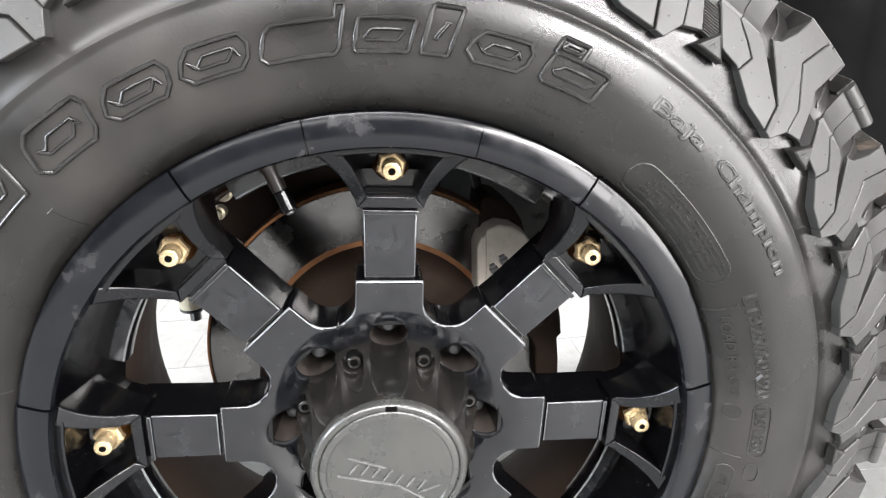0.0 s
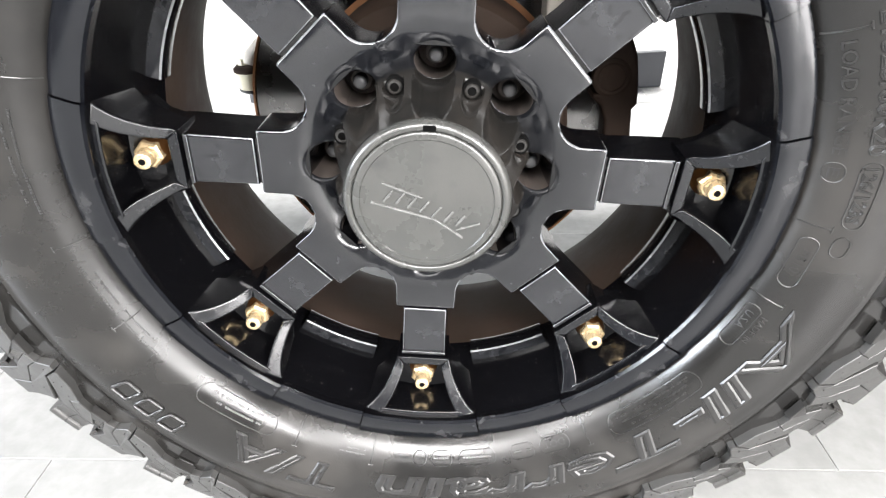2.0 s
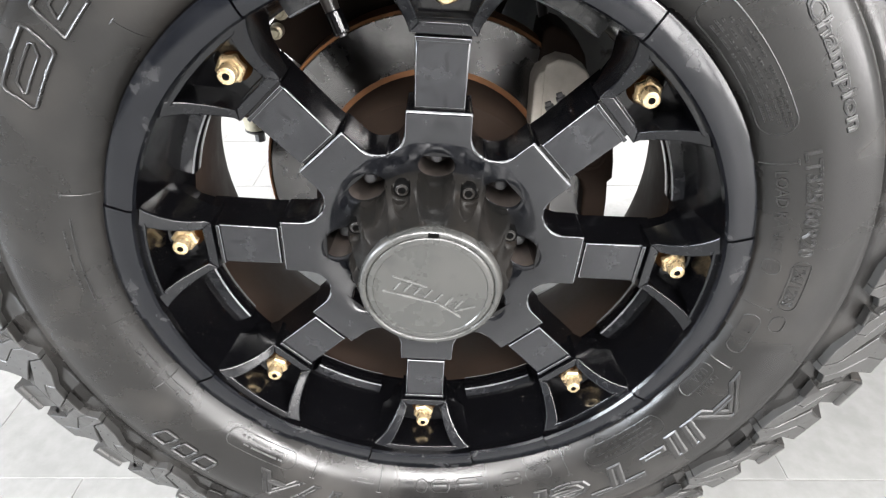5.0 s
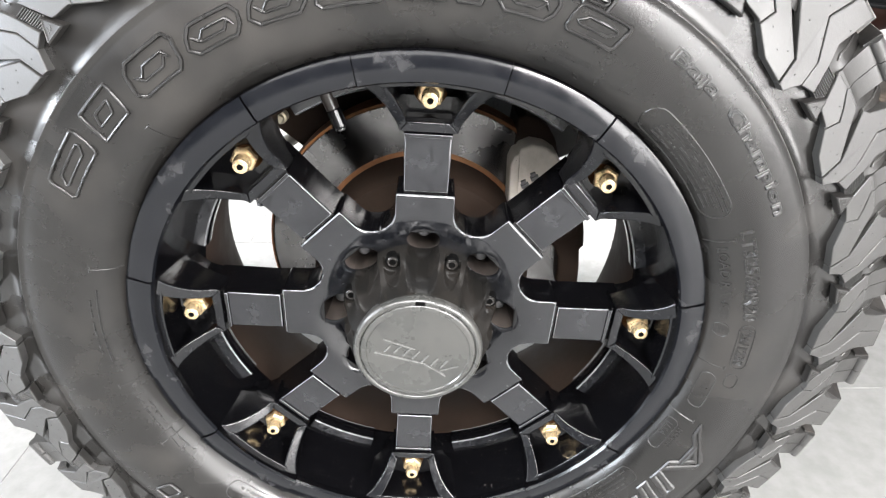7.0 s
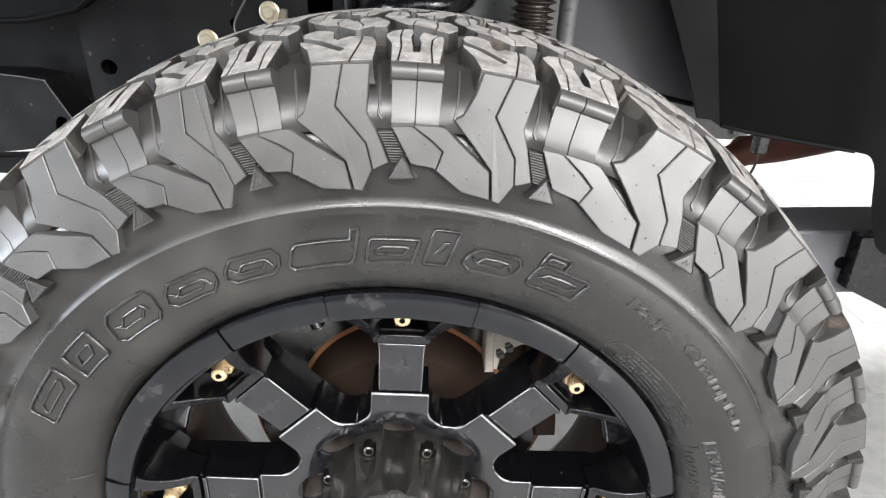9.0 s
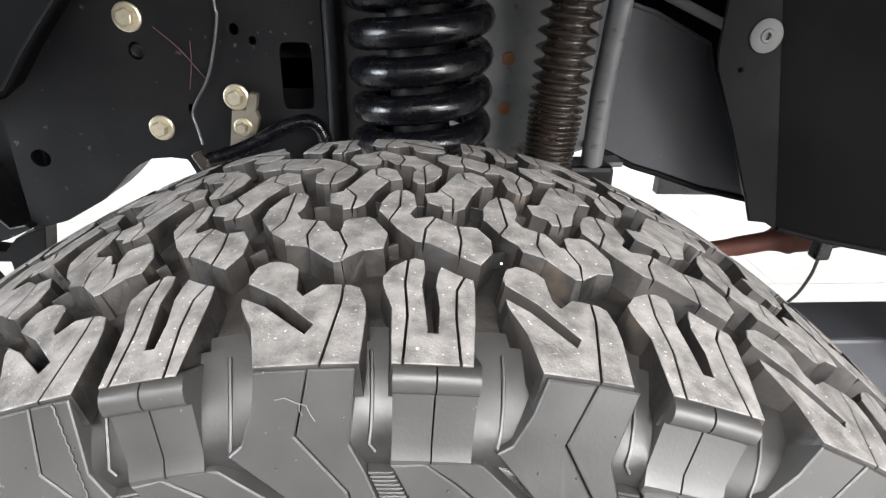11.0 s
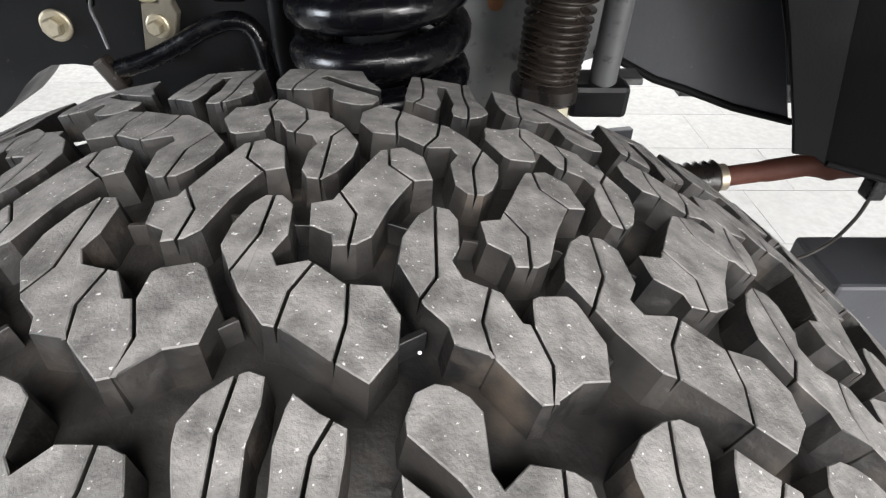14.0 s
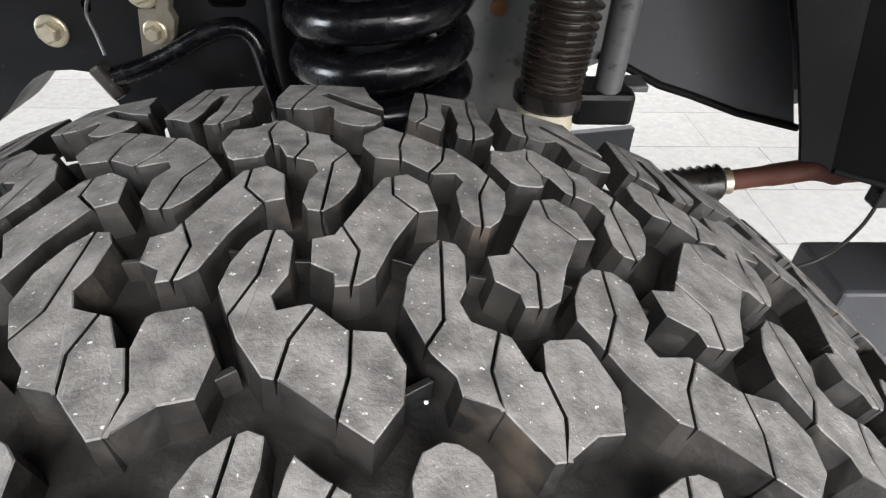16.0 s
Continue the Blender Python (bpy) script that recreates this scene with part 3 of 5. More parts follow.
for k in range(25):
    STEP[0] = PERIOD * k
    j = k if k < 13 else k - 25
    tagged(part("tie_bar", tie_bars(j), TYRE, "thin moulded ribs between the blocks"), kind="stuff")
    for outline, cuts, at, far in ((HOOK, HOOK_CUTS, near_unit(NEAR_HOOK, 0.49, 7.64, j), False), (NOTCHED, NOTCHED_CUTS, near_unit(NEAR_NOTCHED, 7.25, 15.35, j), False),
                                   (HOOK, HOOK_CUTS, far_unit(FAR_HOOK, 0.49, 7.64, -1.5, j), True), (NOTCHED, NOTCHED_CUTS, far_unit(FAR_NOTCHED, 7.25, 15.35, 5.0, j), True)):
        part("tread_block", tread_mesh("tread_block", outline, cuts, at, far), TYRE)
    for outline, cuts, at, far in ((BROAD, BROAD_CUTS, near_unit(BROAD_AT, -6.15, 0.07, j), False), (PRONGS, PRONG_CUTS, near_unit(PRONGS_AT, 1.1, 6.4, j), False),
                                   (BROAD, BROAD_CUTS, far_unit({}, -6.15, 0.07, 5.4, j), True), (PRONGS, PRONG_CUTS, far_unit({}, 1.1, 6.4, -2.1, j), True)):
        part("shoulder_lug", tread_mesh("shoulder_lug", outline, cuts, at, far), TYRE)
    for i in (2 * j, 2 * j + 1):
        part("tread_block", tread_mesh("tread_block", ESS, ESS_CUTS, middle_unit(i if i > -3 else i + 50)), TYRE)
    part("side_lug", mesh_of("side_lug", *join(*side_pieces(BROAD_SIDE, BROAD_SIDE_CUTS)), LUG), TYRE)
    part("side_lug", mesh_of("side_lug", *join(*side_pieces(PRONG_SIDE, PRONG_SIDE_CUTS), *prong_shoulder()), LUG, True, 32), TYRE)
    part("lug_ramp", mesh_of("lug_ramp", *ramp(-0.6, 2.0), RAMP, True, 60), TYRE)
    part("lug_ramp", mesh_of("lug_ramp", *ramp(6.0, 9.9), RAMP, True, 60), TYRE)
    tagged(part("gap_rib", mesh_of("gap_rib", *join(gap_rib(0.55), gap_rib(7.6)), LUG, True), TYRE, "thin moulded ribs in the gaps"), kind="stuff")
    mark = part("wear_mark", mesh_of("wear_mark", *join(*side_pieces(TRI, (), 0.0022, 0.008)), RAMP), TYRE)
    rim = [on_side(-0.0024)((even(a) * 6.9, r)) for a, r in ((1.75, 375.6), (4.05, 376.4), (2.86, 388.3))]
    glyph = [on_side(-0.0023)((even(a) * 6.9, r)) for a, r in ((2.5, 378.2), (2.75, 382.0), (2.95, 378.6), (3.2, 382.2))]
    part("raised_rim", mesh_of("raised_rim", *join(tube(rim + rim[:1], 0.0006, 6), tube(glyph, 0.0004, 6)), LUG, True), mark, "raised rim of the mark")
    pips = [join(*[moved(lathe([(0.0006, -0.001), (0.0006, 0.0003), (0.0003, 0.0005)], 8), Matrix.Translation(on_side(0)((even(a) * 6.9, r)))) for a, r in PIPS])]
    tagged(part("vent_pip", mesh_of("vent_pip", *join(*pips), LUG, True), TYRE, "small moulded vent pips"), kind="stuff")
    hatch = [side_pieces([(0.5 + 0.105 * q, 403 - 1.62 * q), (1.9 + 0.13 * q, 403 - 1.62 * q), (1.9 + 0.13 * q, 402.1 - 1.62 * q), (0.5 + 0.105 * q, 402.1 - 1.62 * q)], (), -0.0012, 0.006)[0] for q in range(12)]
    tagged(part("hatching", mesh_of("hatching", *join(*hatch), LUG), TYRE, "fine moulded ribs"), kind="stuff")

# rim: barrel, ledges, lip
BARREL = [(0.2500, -0.020), (0.2480, 0.000), (0.2450, 0.030), (0.2400, 0.062), (0.2360, 0.072)]
BACK = [(0.2360, 0.072), (0.2350, 0.085), (0.2355, 0.110), (0.2385, 0.140), (0.2460, 0.180), (0.2550, 0.208), (0.2590, 0.214), (0.2600, 0.208), (0.2520, 0.180), (0.2430, 0.130)]
RIM = part("rim", mesh_of("rim", *revolve(BARREL + [(0.2420, 0.074), (0.2460, 0.062), (0.2560, 0.010), (0.2640, -0.016)], 144, closed=True), PAINT, True), WHEEL, "gloss black barrel with water specks")
part("inner_barrel", mesh_of("inner_barrel", *revolve(BACK, 120), DUST, True), WHEEL, "rim inside brown with brake dust")


def lip_segment(a0, a1, dy):
    prof = [(0.2665, -0.010), (0.2745, -0.017), (0.2752, -0.0225), (0.2735, -0.0262), (0.2700, -0.0275), (0.2545, -0.0290), (0.2512, -0.0278), (0.2497, -0.0250), (0.2497, -0.0100)]
    return mesh_of("lip_segment", *revolve([(r, y + dy) for r, y in prof], 14, a0, a1, True), LIP, True, 28, sides=PAINT)


LIPS = lip_segment(-12.72, 12.72, -0.0010), lip_segment(12.95, 32.05, 0.0008)
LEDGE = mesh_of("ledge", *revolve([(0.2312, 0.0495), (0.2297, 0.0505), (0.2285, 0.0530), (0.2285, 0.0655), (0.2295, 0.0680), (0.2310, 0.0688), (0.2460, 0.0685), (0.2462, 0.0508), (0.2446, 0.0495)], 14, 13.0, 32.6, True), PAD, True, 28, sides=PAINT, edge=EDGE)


# spokes
def slab(poly, top, foot, spread=0.0, chamfer=0.0014, steps=3):
    """A block over an outline with its upper edge rounded."""
    f = top if callable(top) else (lambda p: top)
    n, rings = len(poly), [[Vector((p[0], f(p), p[1])) for p in inset(poly, chamfer * 1.5)]]
    for k in range(steps + 1):
        a = math.pi / 2 * k / steps
        rings.append([Vector((p[0], f(p) + chamfer * (1 - math.cos(a)), p[1])) for p in inset(poly, chamfer * (1 - math.sin(a)))])
    rings.append([Vector((p[0], f(p) + chamfer * 1.6, p[1])) for p in poly])
    rings.append([Vector((p[0], foot, p[1])) for p in inset(poly, -spread)])
    fs = [tuple(range(n))]
    for k in range(len(rings) - 1):
        fs += [(k * n + i, k * n + (i + 1) % n, (k + 1) * n + (i + 1) % n, (k + 1) * n + i) for i in range(n)]
    return [v for ring in rings for v in ring], fs


def spoke_pad():
    body = slab([(-0.0203, 0.1415), (0.0203, 0.1415), (0.0210, 0.1965), (-0.0210, 0.1965)], 0.0130, 0.040, 0.0015, 0.0022)
    ends = slab([(-0.0210, 0.1935), (0.0210, 0.1935), (0.0212, 0.1970), (-0.0212, 0.1970)], 0.0108, 0.02, 0, 0.0010)
    return join(body, ends)


def spoke_body():
    return slab([(-0.0225, 0.0980), (0.0225, 0.0980), (0.0195, 0.1500), (0.0205, 0.2100), (-0.0205, 0.2100), (-0.0195, 0.1500)], 0.0165, 0.062, 0.002, 0.0006)


def fork():
    """The two legs that run from the spoke's end to the lip, with the bar between them."""
    def top(p):
        return 0.0085 - 0.0325 * max(0, (p[1] - 0.205) / 0.0465) ** 0.9
    out, steps, inner, outer = [], 10, [], []
    for i in range(steps + 1):
        t = i / steps
        inner.append((0.0187 + 0.0110 * t + 0.0090 * t ** 2, 0.2080 + t * (0.0435 - 0.0040 * t ** 2)))
        outer.append((0.0252 + 0.0140 * t + 0.0150 * t ** 2, 0.1995 + t * (0.0510 - 0.0070 * t ** 2)))
    for s in (1, -1):
        leg = [(s * x, z) for x, z in inner] + [(s * x, z) for x, z in outer[::-1]]
        out.append(slab(leg, top, 0.036, 0.0, 0.0014))
    out.append(slab([(-0.0252, 0.1995), (0.0252, 0.1995), (0.0187, 0.2085), (-0.0187, 0.2085)], 0.0083, 0.045, 0.0, 0.0014))
    foot = [(r * math.sin(radians(a)), r * math.cos(radians(a))) for r, steps in ((0.2452, range(-9, 10, 3)), (0.2512, range(11, -12, -2))) for a in steps]
    out.append(slab(foot, -0.0195, 0.036, 0.0, 0.0014))
    return join(*out)


def pocket():
    return slab([(-0.020, 0.205), (0.020, 0.205), (0.026, 0.225), (0.044, 0.2435), (0, 0.2478), (-0.044, 0.2435), (-0.026, 0.225)],
                lambda p: 0.0295 - max(0, p[1] - 0.236) * 1.1, 0.060, 0.0, 0.0004)


def rivet():
    flange = lathe([(0.0145, -0.004), (0.0145, 0.001), (0.0125, 0.003), (0.0105, 0.009)], 20)
    return flange


def rivet_nut():
    return lathe([(0.0105, 0.0), (0.0118, 0.0012), (0.0118, 0.0070), (0.0100, 0.0085), (0.0070, 0.0088)], 6, 11)


def rivet_tip():
    thread = [(0.0076 if k % 2 else 0.0070, 0.0002 + 0.0009 * k) for k in range(7)]
    return lathe(thread + [(0.0071, 0.0066), (0.0074, 0.0074), (0.0074, 0.0108), (0.0066, 0.0142), (0.0052, 0.0150), (0.0028, 0.0150), (0.0026, 0.0105)], 24)


def lug_nut():
    return lathe([(0.0150, -0.006), (0.0150, -0.002), (0.0105, 0.000), (0.0105, 0.006), (0.0085, 0.009), (0.0052, 0.0095)], 18)


def stud_tip():
    return lathe([(0.0060, 0.0), (0.0060, 0.0160), (0.0057, 0.0178), (0.0046, 0.0192), (0.0030, 0.0198), (0.0012, 0.0200)], 18)


def hub_half():
    """The outline of one spoke's block on the hub, and half of the round corner to the next one."""
    x, rad = 0.0278, 0.0218
    centre = Vector((math.sin(radians(22.5)), math.cos(radians(22.5)))) * (0.1078 + rad)
    arc = [centre + rad * Vector((-math.cos(radians(a)), -math.sin(radians(a)))) for a in (0, 9, 18, 27, 36, 45, 54, 62, 67.5)]
    return [(0.0, 0.1390), (0.0262, 0.1390), (0.0270, 0.1382), (0.0274, 0.1370)] + [(p.x, p.y) for p in arc]


def hub():
    """The whole hub: eight blocks that carry the spokes, a round hollow towards the cap, and the pockets of the nuts."""
    c, rad, soft, half = Vector((0, 0.085)), 0.0160, 0.0028, hub_half()
    outline = half[1:] + [(0.0230, 0.0555), (0.0, 0.0600), (-0.0230, 0.0555)] + [(-x, z) for x, z in half[:0:-1]]
    pts, n = [], len(outline)
    for i in range(n):
        p, q = Vector(outline[i]), Vector(outline[(i + 1) % n])
        m = max(1, round((q - p).length / 0.0035))
        pts += [p + (q - p) * (k / m) for k in range(m)]

    def y(p):
        return 0.0120 + 0.0215 * min(1.2, max(0.0, (0.1170 - p.length) / 0.045)) ** 1.6
    rows = []
    for e in pts:
        d = (e - c).normalized()
        h, g = c + d * (rad + 0.0016), c + d * rad
        edge = soft if e.length > 0.09 and abs(math.degrees(math.atan2(e.x, e.y))) < 22.3 else 0.0
        row = [Vector((e.x, 0.055, e.y))]
        for a in (0, 22, 45, 68, 90):
            p = e - d * edge * (1 - math.cos(radians(a)))
            row.append(Vector((p.x, y(p) + edge * (1 - math.sin(radians(a))), p.y)))
        f = e - d * edge
        for k in range(1, 7):
            p = f + (h - f) * (k / 6)
            row.append(Vector((p.x, y(p), p.y)))
        rows.append(row + [Vector((g.x, y(g) + 0.0016, g.y)), Vector((g.x, 0.075, g.y)), Vector((c.x, 0.075, c.y))])
    vs = [v for row in rows for v in row]
    fs, w, n = [], len(rows[0]), len(rows)
    for i in range(n):
        j = (i + 1) % n
        for k in range(w - 1):
            fs.append((i * w + k, i * w + k + 1, j * w + k + 1, j * w + k))
    return join(*[moved((vs, fs), pose(0, 0, 0, 0, 45.0 * k, 0)) for k in range(8)])


def cap_body():
    seg, levels = 360, 22
    vs, fs = [], []
    for k in range(levels + 1):
        t = k / levels
        y = 0.0200 - 0.0560 * t
        cone = 0.0805 - 0.0185 * t ** 1.35
        for i in range(seg):
            d = (i + 22.5) % 45 - 22.5
            r = cone
            for centre, rad, dd, lo in ((0.0850 - 0.001 * t, 0.0162 + 0.0080 * t, d, (0, 1.0)), (0.0768 - 0.0030 * t, 0.0078, (i % 45) - 22.5, (0.12, 0.80))):
                a = radians(dd)
                q = rad ** 2 - (centre * math.sin(a)) ** 2
                if q > 0 and lo[0] <= t < lo[1]:
                    r = min(r, centre * math.cos(a) - math.sqrt(q))
            vs.append(rim_point(max(r, 0.0602), i, y if k else 0.056))
    for k in range(levels):
        for i in range(seg):
            j = (i + 1) % seg
            fs.append((k * seg + i, k * seg + j, (k + 1) * seg + j, (k + 1) * seg + i))
    return vs, fs


MESH = dict(
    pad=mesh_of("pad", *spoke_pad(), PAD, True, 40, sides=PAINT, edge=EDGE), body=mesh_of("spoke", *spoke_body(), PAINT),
    fork=mesh_of("fork", *fork(), FORK, True, 40, sides=PAINT), pocket=mesh_of("pocket", *pocket(), PAINT), flange=mesh_of("flange", *rivet(), BROWN, True),
    nut=mesh_of("hex_nut", *rivet_nut(), BRASS), tip=mesh_of("tip", *rivet_tip(), BRASS, True, 40), lug=mesh_of("lug_nut", *lug_nut(), SOOT, True), stud=mesh_of("stud", *stud_tip(), BRIGHT, True),
    bore=mesh_of("bore", *lathe([(0.0027, -0.003), (0.0027, 0.0001), (0.0020, 0.0003)], 14), DARK, True),
    bolt=mesh_of("cap_bolt", *lathe([(0.0058, -0.016), (0.0058, 0.0), (0.0050, 0.0009), (0.0033, 0.0009), (0.0029, -0.0040)], 20), CONE, True),
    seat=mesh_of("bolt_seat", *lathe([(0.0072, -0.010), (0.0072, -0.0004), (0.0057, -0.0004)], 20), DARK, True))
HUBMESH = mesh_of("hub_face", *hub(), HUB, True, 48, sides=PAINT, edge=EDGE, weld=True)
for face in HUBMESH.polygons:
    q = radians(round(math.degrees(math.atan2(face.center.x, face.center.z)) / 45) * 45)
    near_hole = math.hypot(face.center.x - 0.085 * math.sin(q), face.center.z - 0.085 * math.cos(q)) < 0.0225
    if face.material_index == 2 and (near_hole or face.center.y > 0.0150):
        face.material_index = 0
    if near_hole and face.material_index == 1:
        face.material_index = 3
HUBMESH.materials.append(SOOT)
part("hub_face", HUBMESH, WHEEL, "gloss black cast hub face, worn grey on its blocks")
for k in range(8):
    a = 45.0 * k
    turn = pose(0, 0, 0, 0, a, 0)
    sp = part("spoke", MESH["body"], WHEEL, m=turn)
    part("pad", MESH["pad"], sp, "satin black pad with worn grey speckle")
    part("fork", MESH["fork"], sp)
    part("pocket", MESH["pocket"], sp)
    rv = part("rivet", MESH["flange"], WHEEL, "hexagonal brass screw stud with hollow tip", turn @ pose(0, 0.0285, 0.2310, 5, 0, 0))
    part("hex_nut", MESH["nut"], rv, m=pose(0, -0.006, 0))
    part("tip", MESH["tip"], rv, m=pose(0, -0.0125, 0))
    part("bore", MESH["bore"], rv, "dark disc painted as the shaded hollow of the tip", pose(0, -0.0278, 0))
    nut = part("lug_nut", MESH["lug"], WHEEL, m=turn @ pose(0, 0.0620, 0.085))
    part("stud", MESH["stud"], nut, "bright domed steel stud tip")
    part("lip_segment", LIPS[0], WHEEL, m=turn)
    part("lip_segment", LIPS[1], WHEEL, m=turn)
    part("ledge", LEDGE, RIM, m=turn)

CAPTHING = part("centre_cap", mesh_of("centre_cap", *cap_body(), CONE, True, 24), WHEEL, "worn grey-black plastic centre cap, scalloped")
part("cap_ring", mesh_of("cap_ring", *revolve([(0.0600, -0.026), (0.0620, -0.0345), (0.0622, -0.0380), (0.0612, -0.0412), (0.0590, -0.0432), (0.0570, -0.0435), (0.0556, -0.0425), (0.0550, -0.0405)], 120), CAP, True, 50), CAPTHING)
part("cap_disc", mesh_of("cap_disc", *join(revolve([(0.0553, -0.0400), (0.0546, -0.0422), (0.0530, -0.0430), (0.0495, -0.0432), (0.0488, -0.0422), (0.0, -0.0422)], 96)), CAP, True, 50), CAPTHING)
for k in range(8):
    bolt = part("cap_bolt", MESH["bolt"], CAPTHING, "small socket-head bolt", pose(0, 0, 0, 0, 45 * k + 22.5, 0) @ pose(0, 0.0075, 0.0748))
    part("bolt_seat", MESH["seat"], bolt, "dark ring painted as the shaded gap round the bolt")
# dark box painting the shade of the notch
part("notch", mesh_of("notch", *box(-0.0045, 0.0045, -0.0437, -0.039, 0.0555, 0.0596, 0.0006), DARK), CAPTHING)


def cap_bar(x0, z0, x1, z1, w, name="emblem_bar"):
    d = Vector((x1 - x0, 0, z1 - z0))
    m = Matrix.Translation(((x0 + x1) / 2, -0.0424, (z0 + z1) / 2)) @ pose(0, 0, 0, 0, -math.degrees(math.atan2(d.z, d.x)), 0)
    part(name, mesh_of(name, *moved(box(-d.length / 2, d.length / 2, -0.0016, 0.0006, -w / 2, w / 2, 0.0006), m), CAPMARK), CAPTHING)


# the emblem on the cap, as plain raised bars
cap_bar(-0.033, 0.0150, -0.003, 0.0045, 0.0016)
cap_bar(-0.041, -0.0010, 0.006, -0.0125, 0.0018)
cap_bar(0.006, -0.0125, 0.028, -0.0270, 0.0016)
cap_bar(0.022, -0.0205, 0.040, -0.0140, 0.0013)
for i, (x, z) in enumerate(((-0.028, 0.0050), (-0.019, 0.0040), (-0.0105, 0.0010), (-0.0015, -0.0020), (0.0075, -0.0060), (0.0165, -0.0095), (0.0255, -0.0120))):
    cap_bar(x - 0.0035, z - 0.0050, x + 0.0030, z + 0.0040, 0.0017)


# ---- writing on the tyre's side ----
FLANK = sorted(OUTER[:20])


def flank(r):
    for (r0, y0), (r1, y1) in zip(FLANK, FLANK[1:]):
        if r <= r1:
            return y0 + (y1 - y0) * (r - r0) / (r1 - r0)
    return FLANK[-1][1]


def on_flank(x, h, lift, a0, r0, mean):
    """x along, h outwards, from the angle a0 and radius r0."""
    r = r0 + h
    return rim_point(r, a0 + SHIFT + math.degrees(x / mean), flank(r) - lift)


def text_mesh(body, size, outline, lift, a0, a1, r0, shear=0.0):
    """Words bent round the tyre, stretched between two angles."""
    cu = bpy.data.curves.new("writing", "FONT")
    cu.body, cu.size, cu.shear, cu.resolution_u = body, size, shear, 2
    if outline:
        cu.fill_mode, cu.bevel_depth, cu.bevel_resolution = "NONE", outline, 1
    else:
        cu.extrude = 0.0001
    ob = new("writing", cu)
    bpy.context.view_layer.update()
    me = ob.evaluated_get(bpy.context.evaluated_depsgraph_get()).to_mesh()
    vs = [v.co.copy() for v in me.vertices]
    fs = [tuple(p.vertices) for p in me.polygons]
    bpy.data.objects.remove(ob)
    lo, hi = min(v.x for v in vs), max(v.x for v in vs)
    mean = r0 + size * 0.35
    k = radians(a1 - a0) * mean / (hi - lo)
    return [on_flank((v.x - lo) * k, v.y, lift + v.z, a0, r0, mean) for v in vs], fs


def writing(body, size, a0, a1, r0, outline=0.0, lift=0.0005, shear=0.0):
    pieces = [text_mesh(body, size, outline, lift, a0, a1, r0, shear)]
    if outline:
        pieces.append(text_mesh(body, size, 0, 0.0003, a0, a1, r0, shear))
    part("lettering", mesh_of("lettering", *join(*pieces), LETTER), TYRE, "raised moulded rubber lettering")


def ring_path(points, a0, r0, closed=True, w=0.0005, lift=0.0003):
    """A raised line along points (mm along, mm out), bent round the tyre."""
    pts, n = [], len(points)
    for i in range(n if closed else n - 1):
        (x0, h0), (x1, h1) = points[i], points[(i + 1) % n]
        m = max(1, round(math.hypot(x1 - x0, h1 - h0) / 4))
        pts += [(x0 + (x1 - x0) * q / m, h0 + (h1 - h0) * q / m) for q in range(m)]
    pts.append(points[0] if closed else points[-1])
    return tube([on_flank(x / 1000, h / 1000, lift, a0, r0, r0) for x, h in pts], w, 6)


def capsule(a0, a1, r0, r1, name="capsule"):
    length, high = radians(a1 - a0) * r0 * 1000, (r1 - r0) * 1000
    c = high / 2
    pts = [(c - c * math.sin(math.pi * q / 8), c + c * math.cos(math.pi * q / 8)) for q in range(9)][::-1]
    far = [(length - c + c * math.sin(math.pi * q / 8), c + c * math.cos(math.pi * q / 8)) for q in range(9)]
    part(name, mesh_of(name, *ring_path(pts + far, a0, r0), LETTER), TYRE)


def emblem_block(a0, a1, r0, r1, rise=0.0, arch=1.0, inner=True):
    """One raised slanting block of the maker's mark: an outline with a smaller bar inside."""
    length, high = radians(a1 - a0) * r0 * 1000, (r1 - r0) * 1000
    s, c = high * 0.22, 2.2 * arch

    def shape(d):
        top = high - d
        lo = [(d + c, d), (length - s - d - c, d), (length - s - d, d + c)]
        if rise:
            body = top - rise
            return lo + [(length - s * 0.1 - d, top), (length - s * 0.1 - d - 5, top), (length - s * 0.3 - d - 5, body), (d + s + c, body), (d + s * 0.9, body - c), (d, d + c)]
        return lo + [(length - d - c * 0.4, top - c), (length - d - c, top), (d + s + c, top), (d + s * 0.9, top - c), (d, d + c)]
    pieces = [ring_path(shape(0), a0, r0, True, 0.0015, 0.0008)]
    if inner and not rise:
        pieces.append(ring_path(shape(high * 0.33), a0, r0, True, 0.0011, 0.0006))
    part("emblem_block", mesh_of("emblem_block", *join(*pieces), LETTER, True, 60), TYRE, "raised outlined block of the maker's mark")


for a0, a1, r0, r1, rise, arch in ((-58.3, -48.6, 0.311, 0.333, 0, 1.0), (-47.2, -40.5, 0.309, 0.333, 0, 0.3), (-38.6, -29.4, 0.307, 0.332, 0, 2.4),
                                   (-28.8, -20.3, 0.308, 0.327, 0, 2.6), (-19.8, -11.6, 0.308, 0.327, 0, 2.6), (-11.2, -1.6, 0.307, 0.335, 8, 1.6),
                                   (-1.2, 5.6, 0.308, 0.327, 0, 0.5), (6.2, 10.4, 0.308, 0.336, 0, 0.3), (11.2, 19.0, 0.308, 0.326, 0, 2.4),
                                   (20.2, 28.0, 0.308, 0.327, 0, 1.0), (20.9, 24.4, 0.327, 0.337, 0, 0.2)):
    emblem_block(a0, a1, r0 + 0.0032, r1 + 0.0032, rise, arch)
for k in range(3):
    emblem_block(225.8 + 4.4 * k, 229.4 + 4.4 * k, 0.322, 0.339, 0, 0.6, False)
writing("Baja", 0.0140, 34.0, 42.6, 0.3285, 0.0006)
